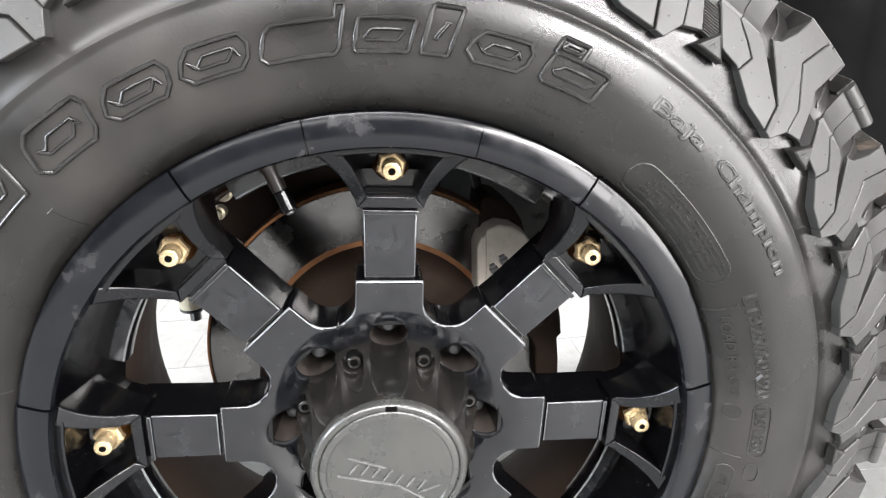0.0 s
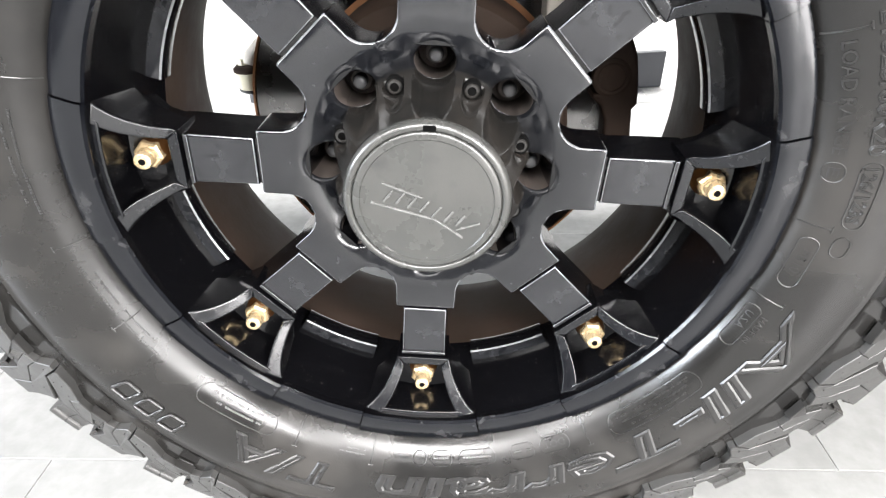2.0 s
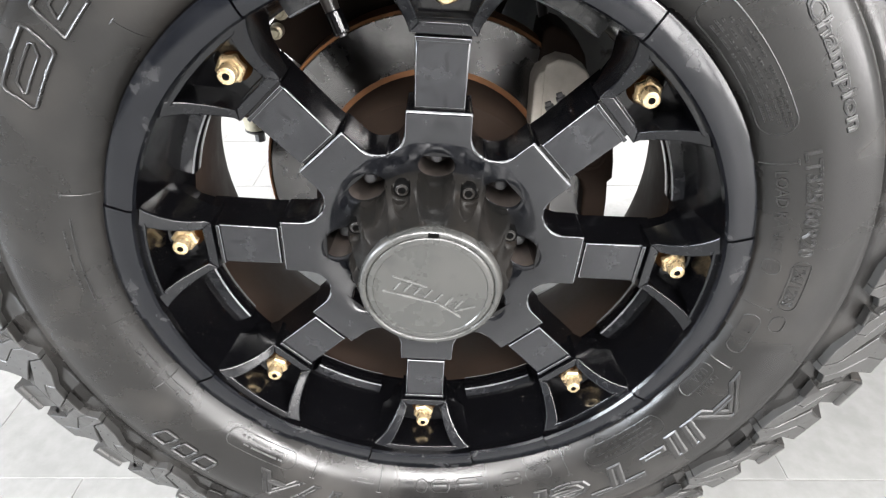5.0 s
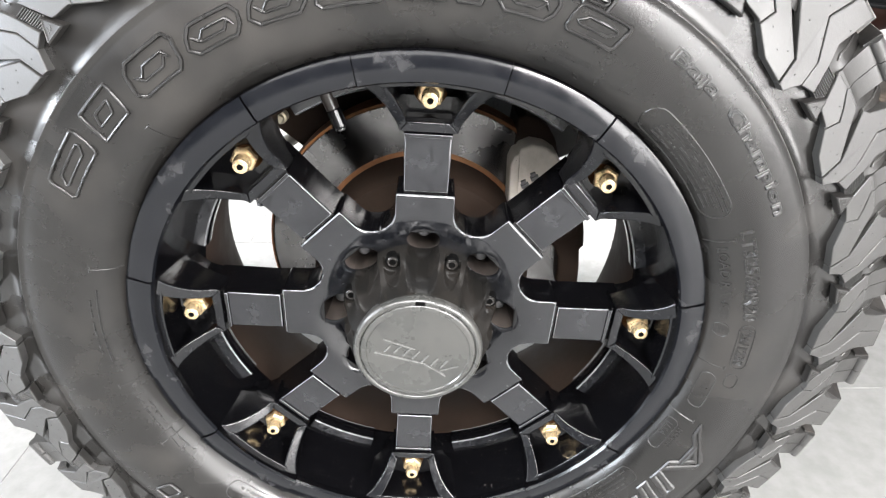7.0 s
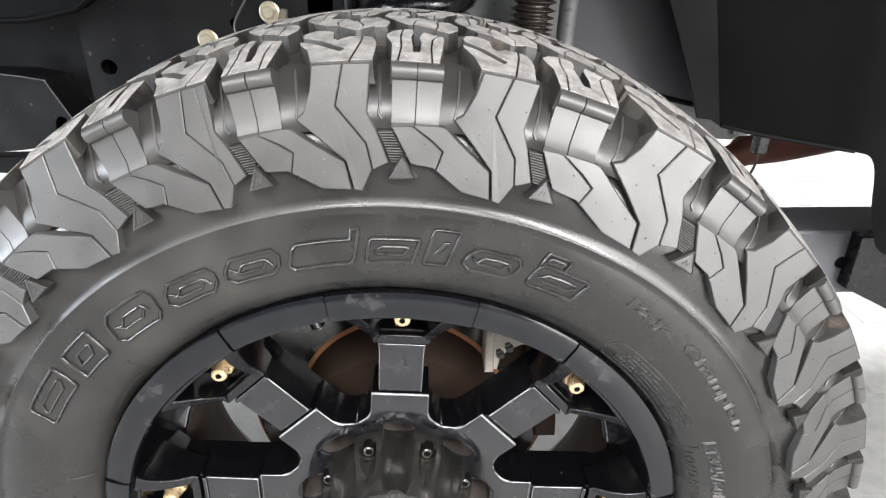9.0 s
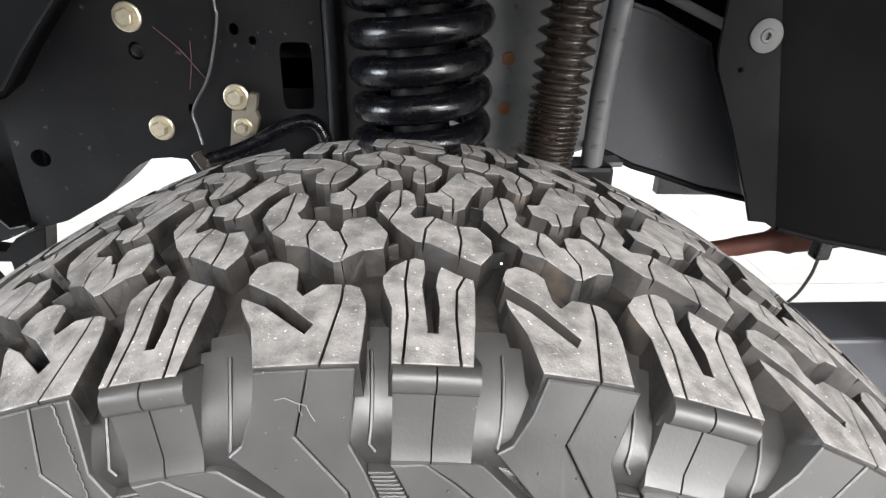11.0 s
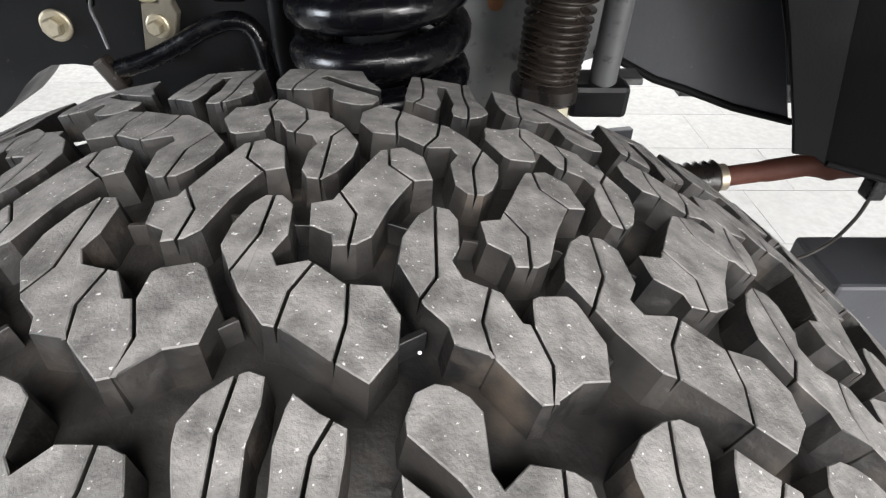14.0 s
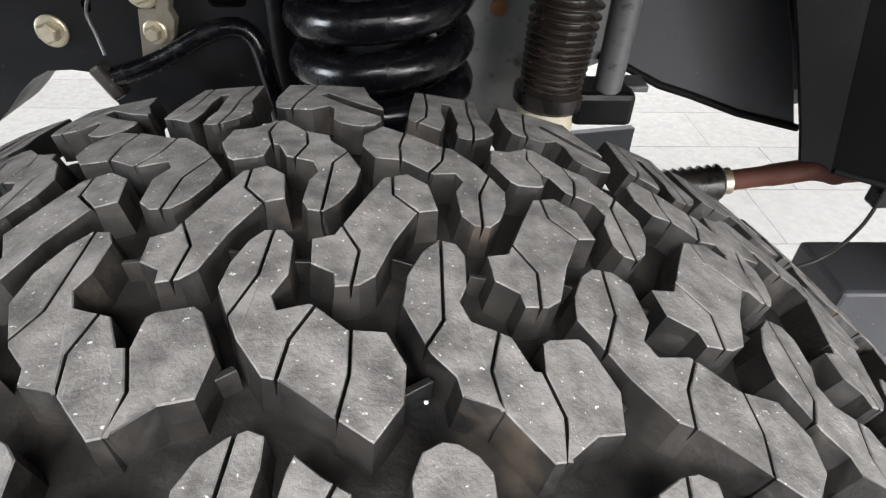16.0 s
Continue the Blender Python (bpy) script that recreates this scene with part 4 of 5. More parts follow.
writing("Champion", 0.0140, 45.0, 63.5, 0.3285, 0.0006)
writing("LT325/60R20", 0.0140, 64.6, 83.0, 0.3015, 0.0005)
writing("126/123S", 0.0115, 84.6, 92.8, 0.3025, 0.0005)
capsule(83.9, 93.6, 0.3005, 0.3135)
capsule(95.0, 98.2, 0.302, 0.3125)
writing("LOAD RANGE", 0.0102, 67.4, 83.0, 0.2838, 0.0, 0.0008)
writing("E", 0.0085, 85.0, 86.4, 0.2840, 0.0, 0.0008)
capsule(84.2, 87.2, 0.2815, 0.2925)
writing("PR10", 0.0085, 98.3, 102.4, 0.2865, 0.0, 0.0008)
capsule(96.2, 105.0, 0.2835, 0.2955)
writing("MADE IN", 0.0065, 111.3, 116.6, 0.2905, 0.0, 0.0007)
writing("U.S.A.", 0.0065, 111.5, 115.4, 0.2815, 0.0, 0.0007)
capsule(110.2, 118.8, 0.2798, 0.2890)
writing("TUBELESS", 0.0052, 18.5, 26.5, 0.2925, 0.0, 0.0006)
writing("RADIAL", 0.0052, 19.0, 24.0, 0.2860, 0.0, 0.0006)
writing("All-Terrain", 0.0365, 107.8, 191.0, 0.3055, 0.0014, 0.0009, 0.12)
writing("T/A", 0.0365, 197.8, 218.2, 0.3055, 0.0013, 0.0009, 0.12)
writing("DOT", 0.0075, 154.2, 158.3, 0.2855, 0.0, 0.0007)
capsule(153.3, 159.2, 0.2835, 0.2940)
capsule(160.3, 165.1, 0.2835, 0.2940)
capsule(168.0, 175.3, 0.2835, 0.2940)
capsule(176.7, 180.8, 0.2835, 0.2940)
capsule(181.8, 184.4, 0.2835, 0.2940)
capsule(212.0, 228.2, 0.2825, 0.2980)
capsule(126.4, 145.2, 0.2830, 0.2985)
capsule(37.5, 61.0, 0.2800, 0.3020)


def small_print(rows):
    """Writing too small to read: short raised bars in rows."""
    rng, pieces = random.Random(4), []
    for a0, a1, r, high in rows:
        a = a0
        while a < a1:
            w = rng.uniform(0.18, 0.42)
            if rng.random() > 0.16:
                pieces.append(ring_path([(0, 0), (radians(w) * r * 1000, 0)], a, r, False, high, 0.0001))
            a += w + 0.16
    return join(*pieces)


tagged(part("small_print", mesh_of("small_print", *small_print(
    [(40 + k * 0.4, 58.5 + k * 0.5, 0.2845 + 0.0034 * k, 0.0010) for k in range(5)] + [(128, 143.5, 0.2865, 0.0009), (129, 142.5, 0.2905, 0.0009), (130, 141, 0.2945, 0.0009)] +
    [(214, 226, 0.2862, 0.0012), (215, 224, 0.2920, 0.0012), (161, 164.4, 0.2885, 0.0013), (169, 174.5, 0.2885, 0.0013), (177.4, 180.2, 0.2885, 0.0013)] +
    [(194, 199, 0.2880, 0.0008), (194, 199, 0.2910, 0.0008), (268, 284, 0.2930, 0.0010), (270, 282, 0.2980, 0.0010), (240, 256, 0.2840, 0.0009), (238, 258, 0.2890, 0.0009)]), LETTER),
    TYRE, "tiny illegible raised moulded print"), kind="stuff")
for a in (66.0, 94.2, 108.3, 149.8, 192.5, 207.5, 246.0, 262.0, 288.5, 318.0):
    part("mould_line", mesh_of("mould_line", *join(ring_path([(0, 0), (0, 21)], a, 0.2768, False, 0.0006), ring_path([(-2.5, 21), (2.5, 21)], a, 0.2768, False, 0.0006)), LETTER), TYRE)
seam = []
for i in range(48):
    r = 0.4440 - (0.4440 - 0.3570) * i / 47
    seam.append(rim_point(r, -14.5 - 3.5 + (0.05 if i % 2 else -0.05), (side(r) if r > 0.386 else flank(r)) - 0.0003))
part("mould_seam", mesh_of("mould_seam", *tube(seam, 0.0006, 6), RAMP, True), TYRE, "raised dark seam of the mould")
for strand in (((0.4338, -3.7), (0.4345, -3.2), (0.4325, -2.7), (0.4312, -2.2), (0.4275, -2.0), (0.4250, -1.8)), ((0.4318, -2.5), (0.4295, -2.55), (0.4275, -2.4))):
    part("fibre", mesh_of("fibre", *tube([rim_point(r, a - 3.5, side(r) - 0.0004) for r, a in strand], 0.0002, 6), POST, True), TYRE, "pale fibre stuck to the rubber")
PEB = part("pebble", mesh_of("pebble", *lathe([(0.0003, 0), (0.00065, 0.0003), (0.0006, 0.0008), (0.0003, 0.0010)], 7), WHITE), TYRE, "tiny white stone stuck in a groove")
PEB.matrix_basis = Matrix.Translation(rim_point(0.4505, 8.42 + SHIFT, 0.050))


def settle(p):
    """The loaded tyre: flat on the ground, its side bulging towards the bottom."""
    r = math.hypot(p.x, p.z)
    low = abs((math.degrees(math.atan2(p.x, p.z)) + TURNED) % 360 - 180)
    if low > 80 or r < 0.276:
        return p
    w = math.cos(radians(low * 90 / 80)) ** 1.2
    bump = min(1.0, (r - 0.276) / 0.065) if r < 0.385 else max(0.15, 1 - (r - 0.385) / 0.085)
    y = p.y - BULGE * w * bump * min(1.0, max(-1.0, (CENTRE - p.y) / 0.10))
    most = min(0.4645, (ZC - GROUND) / math.cos(radians(low)))
    k = (0.30 + (r - 0.30) * (most - 0.30) / 0.1645) / r if r > 0.30 else 1.0
    return Vector((p.x * k, y, p.z * k))


BULGE = 0.015
for ob in (TYRE, *TYRE.children):
    if ob != PEB:
        for v in ob.data.vertices:
            v.co = settle(v.co)

# ---- brake and axle ----
BRAKE = thing("brake_disc", pose(0, 0.155, ZC), "worn steel brake disc with rusty edges on its hub", "brake disc")
part("friction_ring", mesh_of("friction_ring", *revolve([(0.127, 0.002), (0.1295, 0.0), (0.1830, 0.0), (0.1850, 0.002), (0.1850, 0.036), (0.127, 0.036)], 96, closed=True), STEEL, True), BRAKE)
part("rusty_edge", mesh_of("rusty_edge", *join(revolve([(0.1842, -0.0010), (0.1872, 0.0008), (0.1872, 0.0352), (0.1832, 0.0372)], 96), revolve([(0.1235, -0.0012), (0.1298, -0.0008), (0.1298, 0.0020), (0.1235, 0.0020)], 96, closed=True)), RUST, True), BRAKE, "orange rusty edge")
part("hat", mesh_of("hat", *revolve([(0.1245, 0.030), (0.1240, -0.050), (0.1180, -0.060), (0.060, -0.062), (0.0, -0.062)], 72), DUST, True), BRAKE)

CALIPER = thing("brake_caliper", pose(0, 0.130, ZC), "beige-grey rough cast brake caliper with a dusty brown bracket", "brake caliper")


def casting(name, poly, y0, y1, mat, c=0.004, label=""):
    """A cast block over an outline in x and z, seen from outside, with a rounded front edge."""
    return part(name, mesh_of(name, *slab([(x, z - ZC) for x, z in poly], y0, y1, 0.0, c, 4), mat, True, 40), CALIPER, label)


casting("outer_half", [(0.104, 0.508), (0.104, 0.563), (0.1095, 0.5735), (0.121, 0.5785), (0.136, 0.5755), (0.149, 0.567), (0.160, 0.548), (0.157, 0.541), (0.140, 0.5425), (0.128, 0.5360), (0.117, 0.5260), (0.114, 0.508)], -0.006, 0.030, CAST, 0.003)
casting("pad_back", [(0.106, 0.495), (0.110, 0.540), (0.158, 0.552), (0.166, 0.525), (0.150, 0.495)], 0.014, 0.030, DUST, 0.002, "brown dusty back of the brake pad")
casting("front_rib", [(0.0985, 0.506), (0.0985, 0.556), (0.1025, 0.566), (0.1085, 0.570), (0.1095, 0.506)], -0.009, 0.030, CAST, 0.003)
# the bridge's shadow is put into its near-black brown
casting("bridge", [(0.104, 0.560), (0.1085, 0.598), (0.117, 0.603), (0.131, 0.598), (0.143, 0.588), (0.152, 0.574), (0.158, 0.552), (0.140, 0.530)], 0.022, 0.085, DUST, 0.005, "bridge over the disc, its shadow painted as dark brown")
casting("bracket", [(0.148, 0.545), (0.166, 0.530), (0.1795, 0.5120), (0.1880, 0.4925), (0.1926, 0.4670), (0.1943, 0.4480), (0.1898, 0.4425), (0.1922, 0.4180), (0.1930, 0.395), (0.1660, 0.395),
                    (0.1645, 0.432), (0.1590, 0.446), (0.150, 0.454), (0.151, 0.4585), (0.1578, 0.4590), (0.1575, 0.4760), (0.150, 0.478), (0.142, 0.500)], 0.002, 0.040, DUST, 0.0035, "brown dusty caliper bracket")
part("boss", mesh_of("boss", *lathe([(0.0190, -0.004), (0.0180, 0.0010), (0.0150, 0.0022), (0.0128, 0.0012), (0.0118, -0.0010)], 28), DUST, True), CALIPER, "round boss on the bracket", pose(0.1665, 0.002, 0.4735 - ZC))
for x, z in ((0.126, 0.5415), (0.116, 0.5325)):
    part("pad_clip", mesh_of("pad_clip", *join(box(-0.0045, 0.0045, -0.012, 0.0, -0.0022, 0.0022, 0.0008), box(-0.0030, 0.0030, -0.010, 0.0, -0.0060, 0.0060, 0.0008)), GREY), CALIPER, "small bright steel pad clip", pose(x, 0, z - ZC, 0, -24, 0))
part("brake_line", mesh_of("brake_line", *tube([(0.1115, 0.082, 0.205), (0.1125, 0.080, 0.180), (0.1170, 0.070, 0.155)], 0.0055, 12), BOOT, True), CALIPER, "black rubber brake line")

VALVE = thing("valve_stem", pose(0, 0, ZC, 0, -20.0, 0) @ pose(0, 0.054, 0.2415, 0, 0, 0), "black rubber tyre valve with a knurled cap", "valve")
axis = pose(0, 0, 0, 84, 0, 0)
part("stem", mesh_of("stem", *moved(lathe([(0.0095, -0.006), (0.0092, 0.000), (0.0070, 0.004), (0.0064, 0.016), (0.0060, 0.022)], 18), axis), BOOT, True), VALVE)
knurls = lathe([(0.0060, 0.0215), (0.0070, 0.0228), (0.0070, 0.0385), (0.0060, 0.0400), (0.0030, 0.0402)], 28)
part("cap", mesh_of("cap", *moved(([Vector((v.x, v.y, v.z)) * (1.0 if k // 5 % 2 else 0.965) for k, v in enumerate(knurls[0])], knurls[1]), axis), PAINT), VALVE, "black knurled valve cap")
part("tip", mesh_of("tip", *moved(lathe([(0.0034, 0.039), (0.0034, 0.0412), (0.0022, 0.0420)], 14), axis), GREY, True), VALVE, "pale worn end of the cap")

AXLE = thing("front_axle", pose(0, 0.2, ZC), "black solid axle with cast steering knuckle", "axle")
part("knuckle", mesh_of("knuckle", *join(box(-0.075, 0.075, 0.00, 0.10, -0.14, 0.14, 0.02), box(-0.115, -0.05, 0.02, 0.09, -0.075, 0.03, 0.02)), DUST), AXLE)
part("axle_tube", mesh_of("axle_tube", *tube([(0, 0.08, 0), (0, 1.55, 0)], 0.048, 28), CHASSIS, True), AXLE)
part("spring_seat", mesh_of("spring_seat", *join(box(-0.05, 0.11, 0.16, 0.31, 0.02, 0.33, 0.02)), CHASSIS), AXLE)
part("radius_arm_bracket", mesh_of("radius_arm_bracket", *slab([(0.085, 0.050), (0.110, 0.045), (0.200, 0.045), (0.262, 0.070), (0.262, 0.170), (0.225, 0.205), (0.085, 0.215)], 0.146, 0.165, 0.0, 0.004), TOWER, True, 40), AXLE, "dusty grey steel bracket on the axle")
part("splash_shield", mesh_of("splash_shield", *revolve([(0.06, 0.012), (0.17, 0.010), (0.236, 0.018), (0.236, 0.022), (0.17, 0.016), (0.06, 0.018)], 42, -52, 23, True), DUST, True), AXLE)
for x, z, r in ((-0.158, 0.607, 0.006), (-0.140, 0.622, 0.005), (-0.166, 0.586, 0.005)):
    part("shield_bolt", mesh_of("shield_bolt", *lathe([(r * 1.5, -0.01), (r * 1.5, 0.002), (r, 0.003), (r, 0.008), (r * 0.8, 0.009)], 12), ZINC, True), AXLE, "plated bolt of the shield", pose(x, 0.0, z - ZC))

LINK = thing("steering_link", pose(-0.300, 0.46, 0.384), "cream rubber ball joint with a greasy collar on a steel link", "steering link")
upright = pose(0, 0, 0, -90)
part("boot", mesh_of("boot", *moved(lathe([(0.0150, -0.0150), (0.0165, -0.0135), (0.0195, 0.0060), (0.0200, 0.0100), (0.0185, 0.0120)], 24), upright), CREAM, True), LINK)
part("collar", mesh_of("collar", *moved(lathe([(0.0190, 0.0105), (0.0212, 0.0125), (0.0212, 0.0165), (0.0170, 0.0205), (0.0090, 0.0215)], 24), upright), DUST, True), LINK, "greasy dark collar")
part("grease_cap", mesh_of("grease_cap", *moved(lathe([(0.0085, 0.020), (0.0085, 0.0275), (0.0070, 0.0290)], 6), pose(-0.005, 0, 0, -90)), CREAM), LINK, "pale hexagonal cap")
part("flange", mesh_of("flange", *moved(lathe([(0.0150, -0.0200), (0.0170, -0.0190), (0.0170, -0.0165), (0.0120, -0.0150)], 20), pose(0.002, 0, 0, -90, 10, 0)), GREY, True), LINK)
part("nut", mesh_of("nut", *moved(lathe([(0.0050, -0.0375), (0.0085, -0.0360), (0.0085, -0.0240), (0.0070, -0.0200)], 6), pose(0.004, 0, 0, -90)), GREY), LINK)
part("rod", mesh_of("rod", *tube([(0.004, 0.0, 0.020), (0.008, 0.006, 0.033), (0.022, 0.02, 0.048), (0.05, 0.06, 0.060), (0.10, 0.3, 0.050), (0.12, 1.0, 0.040)], 0.0115, 16), CAST, True), LINK)
tagged(part("floor_panel", mesh_of("floor_panel", *box(-0.140, 0.140, 0, 0.03, 0, 0.13, 0.004), SLATE), m=pose(0.640, 1.735, GROUND, 0, 0, 12)), "blue-grey painted steel panel standing on the tiles", "panel")

# ---- wheel well ----
def plate(name, outline, y0, y1, mat, label, category, c=0.002, kind=""):
    """A thick panel over an outline in x and z."""
    top = prism(outline, lambda p: Vector((p[0], y0, p[1])), lambda p: Vector((p[0], y0 + c, p[1])), lambda p: Vector((p[0], y1, p[1])), 0, c)
    ob = part(name, mesh_of(name, *top, mat))
    return tagged(ob, label, category, kind=kind)


def bolt_mesh(r):
    return join(lathe([(r * 1.75, -0.001), (r * 1.75, 0.0025), (r * 1.5, 0.0035)], 24), moved(lathe([(r * 1.12, 0.003), (r * 1.12, 0.011), (r * 0.9, 0.0125)], 6), Matrix()))


def oval(x, z, w, h, n=20, power=2.0, lean=0.0):
    """A loop round a hole: round for power 2, nearly square with round corners above that."""
    out = []
    for k in range(n):
        c, q = math.cos(2 * math.pi * k / n), math.sin(2 * math.pi * k / n)
        u, v = w * math.copysign(abs(c) ** (2 / power), c), h * math.copysign(abs(q) ** (2 / power), q)
        out.append((x + u + v * lean, z + v))
    return out


def pierced(outline, holes, y0, y1, thick=0.005):
    """A closed box section over an outline in x and z, its front pierced by holes."""
    bm = bmesh.new()
    edges, front = [], []
    for loop in (outline, *holes):
        ring = [bm.verts.new((x, y0, z)) for x, z in loop]
        edges += [bm.edges.new((ring[i], ring[(i + 1) % len(ring)])) for i in range(len(ring))]
        front.append(ring)
    bmesh.ops.triangle_fill(bm, edges=edges, use_beauty=True)
    for ring, depth in [(front[0], y1)] + [(r, y0 + thick) for r in front[1:]]:
        back = [bm.verts.new((v.co.x, depth, v.co.z)) for v in ring]
        for i in range(len(ring)):
            j = (i + 1) % len(ring)
            bm.faces.new((ring[i], ring[j], back[j], back[i]))
        if depth == y1:
            bm.faces.new(back)
    bm.verts.index_update()
    out = [v.co.copy() for v in bm.verts], [tuple(v.index for v in f.verts) for f in bm.faces]
    bm.free()
    return out


HOLES = [oval(-0.4589, 0.7872, 0.0125, 0.0115), oval(-0.1928, 0.9427, 0.0058, 0.0066), oval(-0.1727, 0.9300, 0.0048, 0.0052), oval(-0.3104, 0.9178, 0.0092, 0.0105), oval(-0.2580, 0.8500, 0.0042, 0.0062),
         oval(-0.1245, 0.8890, 0.0190, 0.0395, 32, 7.0, 0.02)]
RAIL = part("frame_rail", mesh_of("frame_rail", *pierced([(-0.250, 0.730), (-0.262, 0.755), (-0.2723, 0.7803), (-0.2755, 0.7853), (-0.2953, 0.7879), (-0.3197, 0.7864), (-0.3374, 0.7781), (-0.3564, 0.7639), (-0.3767, 0.7444), (-0.3947, 0.7297), (-0.4486, 0.7007), (-0.4978, 0.6876),
                                                          (-0.4960, 0.7101), (-0.4903, 0.8395), (-0.4921, 0.8604), (-0.470, 0.950), (-0.420, 1.30), (-0.088, 1.30), (-0.092, 0.730)], HOLES, 0.520, 0.600), CHASSIS))
tagged(RAIL, "black painted steel chassis frame rail with holes", "chassis frame")
part("plug", mesh_of("plug", *lathe([(0.0085, -0.004), (0.0085, -0.0012), (0.0070, -0.0004), (0.0040, -0.0016)], 20), CHASSIS, True), RAIL, "sunken round plug", pose(-0.3104, 0.5225, 0.9178))
part("recess_wall", mesh_of("recess_wall", *slab([(-1.2, 0.705), (-0.497, 0.705), (-0.475, 0.88), (-0.46, 1.30), (-1.2, 1.30)], 0.575, 0.600), CHASSIS), RAIL, "recessed steel wall beside the rail")
GUSSET = part("gusset", mesh_of("gusset", *pierced([(-1.2, 0.800), (-0.600, 0.779), (-0.5844, 0.7757), (-0.5547, 0.7706), (-0.5284, 0.7115), (-0.5163, 0.6964), (-0.4947, 0.7006), (-0.4904, 0.6952), (-0.5249, 0.6802), (-0.5872, 0.6653), (-0.6219, 0.6602), (-1.2, 0.620)],
                                                  [oval(-0.5480, 0.7000, 0.0095, 0.0145, 20, 2.6, 0.15)], 0.505, 0.572), CHASSIS))
tagged(GUSSET, "black pressed steel gusset on the frame rail", "bracket")
part("folded_edge", mesh_of("folded_edge", *tube([(-0.62, 0.5045, 0.780), (-0.5844, 0.5045, 0.7757), (-0.5547, 0.5045, 0.7706), (-0.5284, 0.5045, 0.7115), (-0.5163, 0.5045, 0.6964), (-0.4947, 0.5045, 0.7006)], 0.0013, 10), GREY, True), GUSSET, "thin grey folded edge of the gusset")
RAIL2 = plate("spring_tower", [(-0.0865, 0.72), (-0.060, 0.70), (0.200, 0.70), (0.205, 0.775), (0.245, 0.79), (0.25, 1.30), (-0.0865, 1.30)], 0.545, 0.60, TOWER, "dusty grey steel spring tower with rust spots", "suspension mount")
part("rolled_flange", mesh_of("rolled_flange", *tube([(-0.083, 0.528, 0.765), (-0.080, 0.528, 0.90), (-0.076, 0.528, 1.29)], 0.0125, 16), CHASSIS, True), RAIL2, "rounded black flange of the tower")
for x, z, r in ((0.1356, 0.9072, 0.0085), (0.1332, 0.8450, 0.0085), (0.0516, 0.9149, 0.009), (-0.0076, 0.9246, 0.008)):
    part("rust_spot", mesh_of("rust_spot", *lathe([(r, -0.001), (r * 0.95, 0.0015), (r * 0.6, 0.002)], 18), RUST, True), RAIL2, "rusty rivet head", pose(x, 0.545, z))
plate("front_bracket", [(-0.9831, 0.6161), (-0.6668, 0.6177), (-0.6172, 0.6109), (-0.5951, 0.6325), (-0.545, 0.6525), (-0.5724, 0.5465), (-0.6147, 0.5691), (-0.6147, 0.5929), (-0.6696, 0.5935), (-0.6712, 0.5882), (-0.6546, 0.5476), (-0.6691, 0.5478), (-0.7154, 0.5834), (-0.9901, 0.6005)],
      0.61, 0.64, CHASSIS, "black steel bracket under the frame rail", "bracket", 0.001)
EDGELINE = [(-0.5004, 0.8635), (-0.472, 0.8682), (-0.4292, 0.8768), (-0.4045, 0.8933), (-0.3754, 0.9287), (-0.3529, 0.9535), (-0.3272, 0.9805), (-0.240, 1.08)]
WING = plate("inner_liner", [(-1.2, 0.855)] + EDGELINE + [(-0.24, 1.30), (-1.2, 1.30)], 0.42, 0.45, LINER, "dark grey plastic inner wing liner", "liner")
part("lower_lip", mesh_of("lower_lip", *tube([(-1.15, 0.421, 0.857)] + [(x, 0.421, z) for x, z in EDGELINE], 0.0045, 10), LINER, True), WING)
for x, y, z, r in ((-0.2985, 0.520, 0.8265, 0.0088), (-0.1985, 0.512, 0.8660, 0.0088), (-0.3120, 0.520, 0.9552, 0.0094)):
    b = part("hex_bolt", mesh_of("hex_bolt", *bolt_mesh(r), ZINC))
    b.matrix_basis = pose(x, y, z, 0, 12, 0)
    tagged(b, "yellow zinc-plated hexagon flange bolt in the frame", "bolt", "frame bolts")
plate("bracket", [(-0.2165, 0.795), (-0.2054, 0.8506), (-0.1890, 0.8510), (-0.1860, 0.8600), (-0.1815, 0.8710), (-0.1726, 0.8692), (-0.1752, 0.8540), (-0.1768, 0.8497), (-0.1739, 0.8404), (-0.1798, 0.8231), (-0.1990, 0.795)], 0.508, 0.5195, TAN, "small dull plated bracket bolted to the frame", "bracket", 0.001)
b = part("hex_bolt", mesh_of("hex_bolt", *bolt_mesh(0.0065), ZINC))
b.matrix_basis = pose(-0.1940, 0.508, 0.8305, 0, 8, 0)
tagged(b, "small zinc bolt holding a bracket", "bolt", "frame bolts")


def bent(points, r, seg=12, n=6):
    """A hose through points, smoothed."""
    p = [Vector(q) for q in points]
    p = [p[0] * 2 - p[1]] + p + [p[-1] * 2 - p[-2]]
    out = []
    for i in range(1, len(p) - 2):
        for k in range(n):
            t = k / n
            out.append(0.5 * (2 * p[i] + (p[i + 1] - p[i - 1]) * t + (2 * p[i - 1] - 5 * p[i] + 4 * p[i + 1] - p[i + 2]) * t * t + (3 * p[i] - p[i - 1] - 3 * p[i + 1] + p[i + 2]) * t ** 3))
    return tube(out + [p[-2]], r, seg)


HOSE = thing("brake_hose", pose(-0.235, 0.48, 0.79), "black rubber brake hose with metal end fitting", "hose")
part("hose", mesh_of("hose", *bent([(0.005, 0, 0.008), (0.035, 0, 0.017), (0.066, 0, 0.031), (0.097, 0, 0.047), (0.125, 0, 0.054), (0.141, 0, 0.044), (0.148, 0.0, 0.010), (0.150, 0.02, -0.08)], 0.0085), SPRING, True), HOSE)
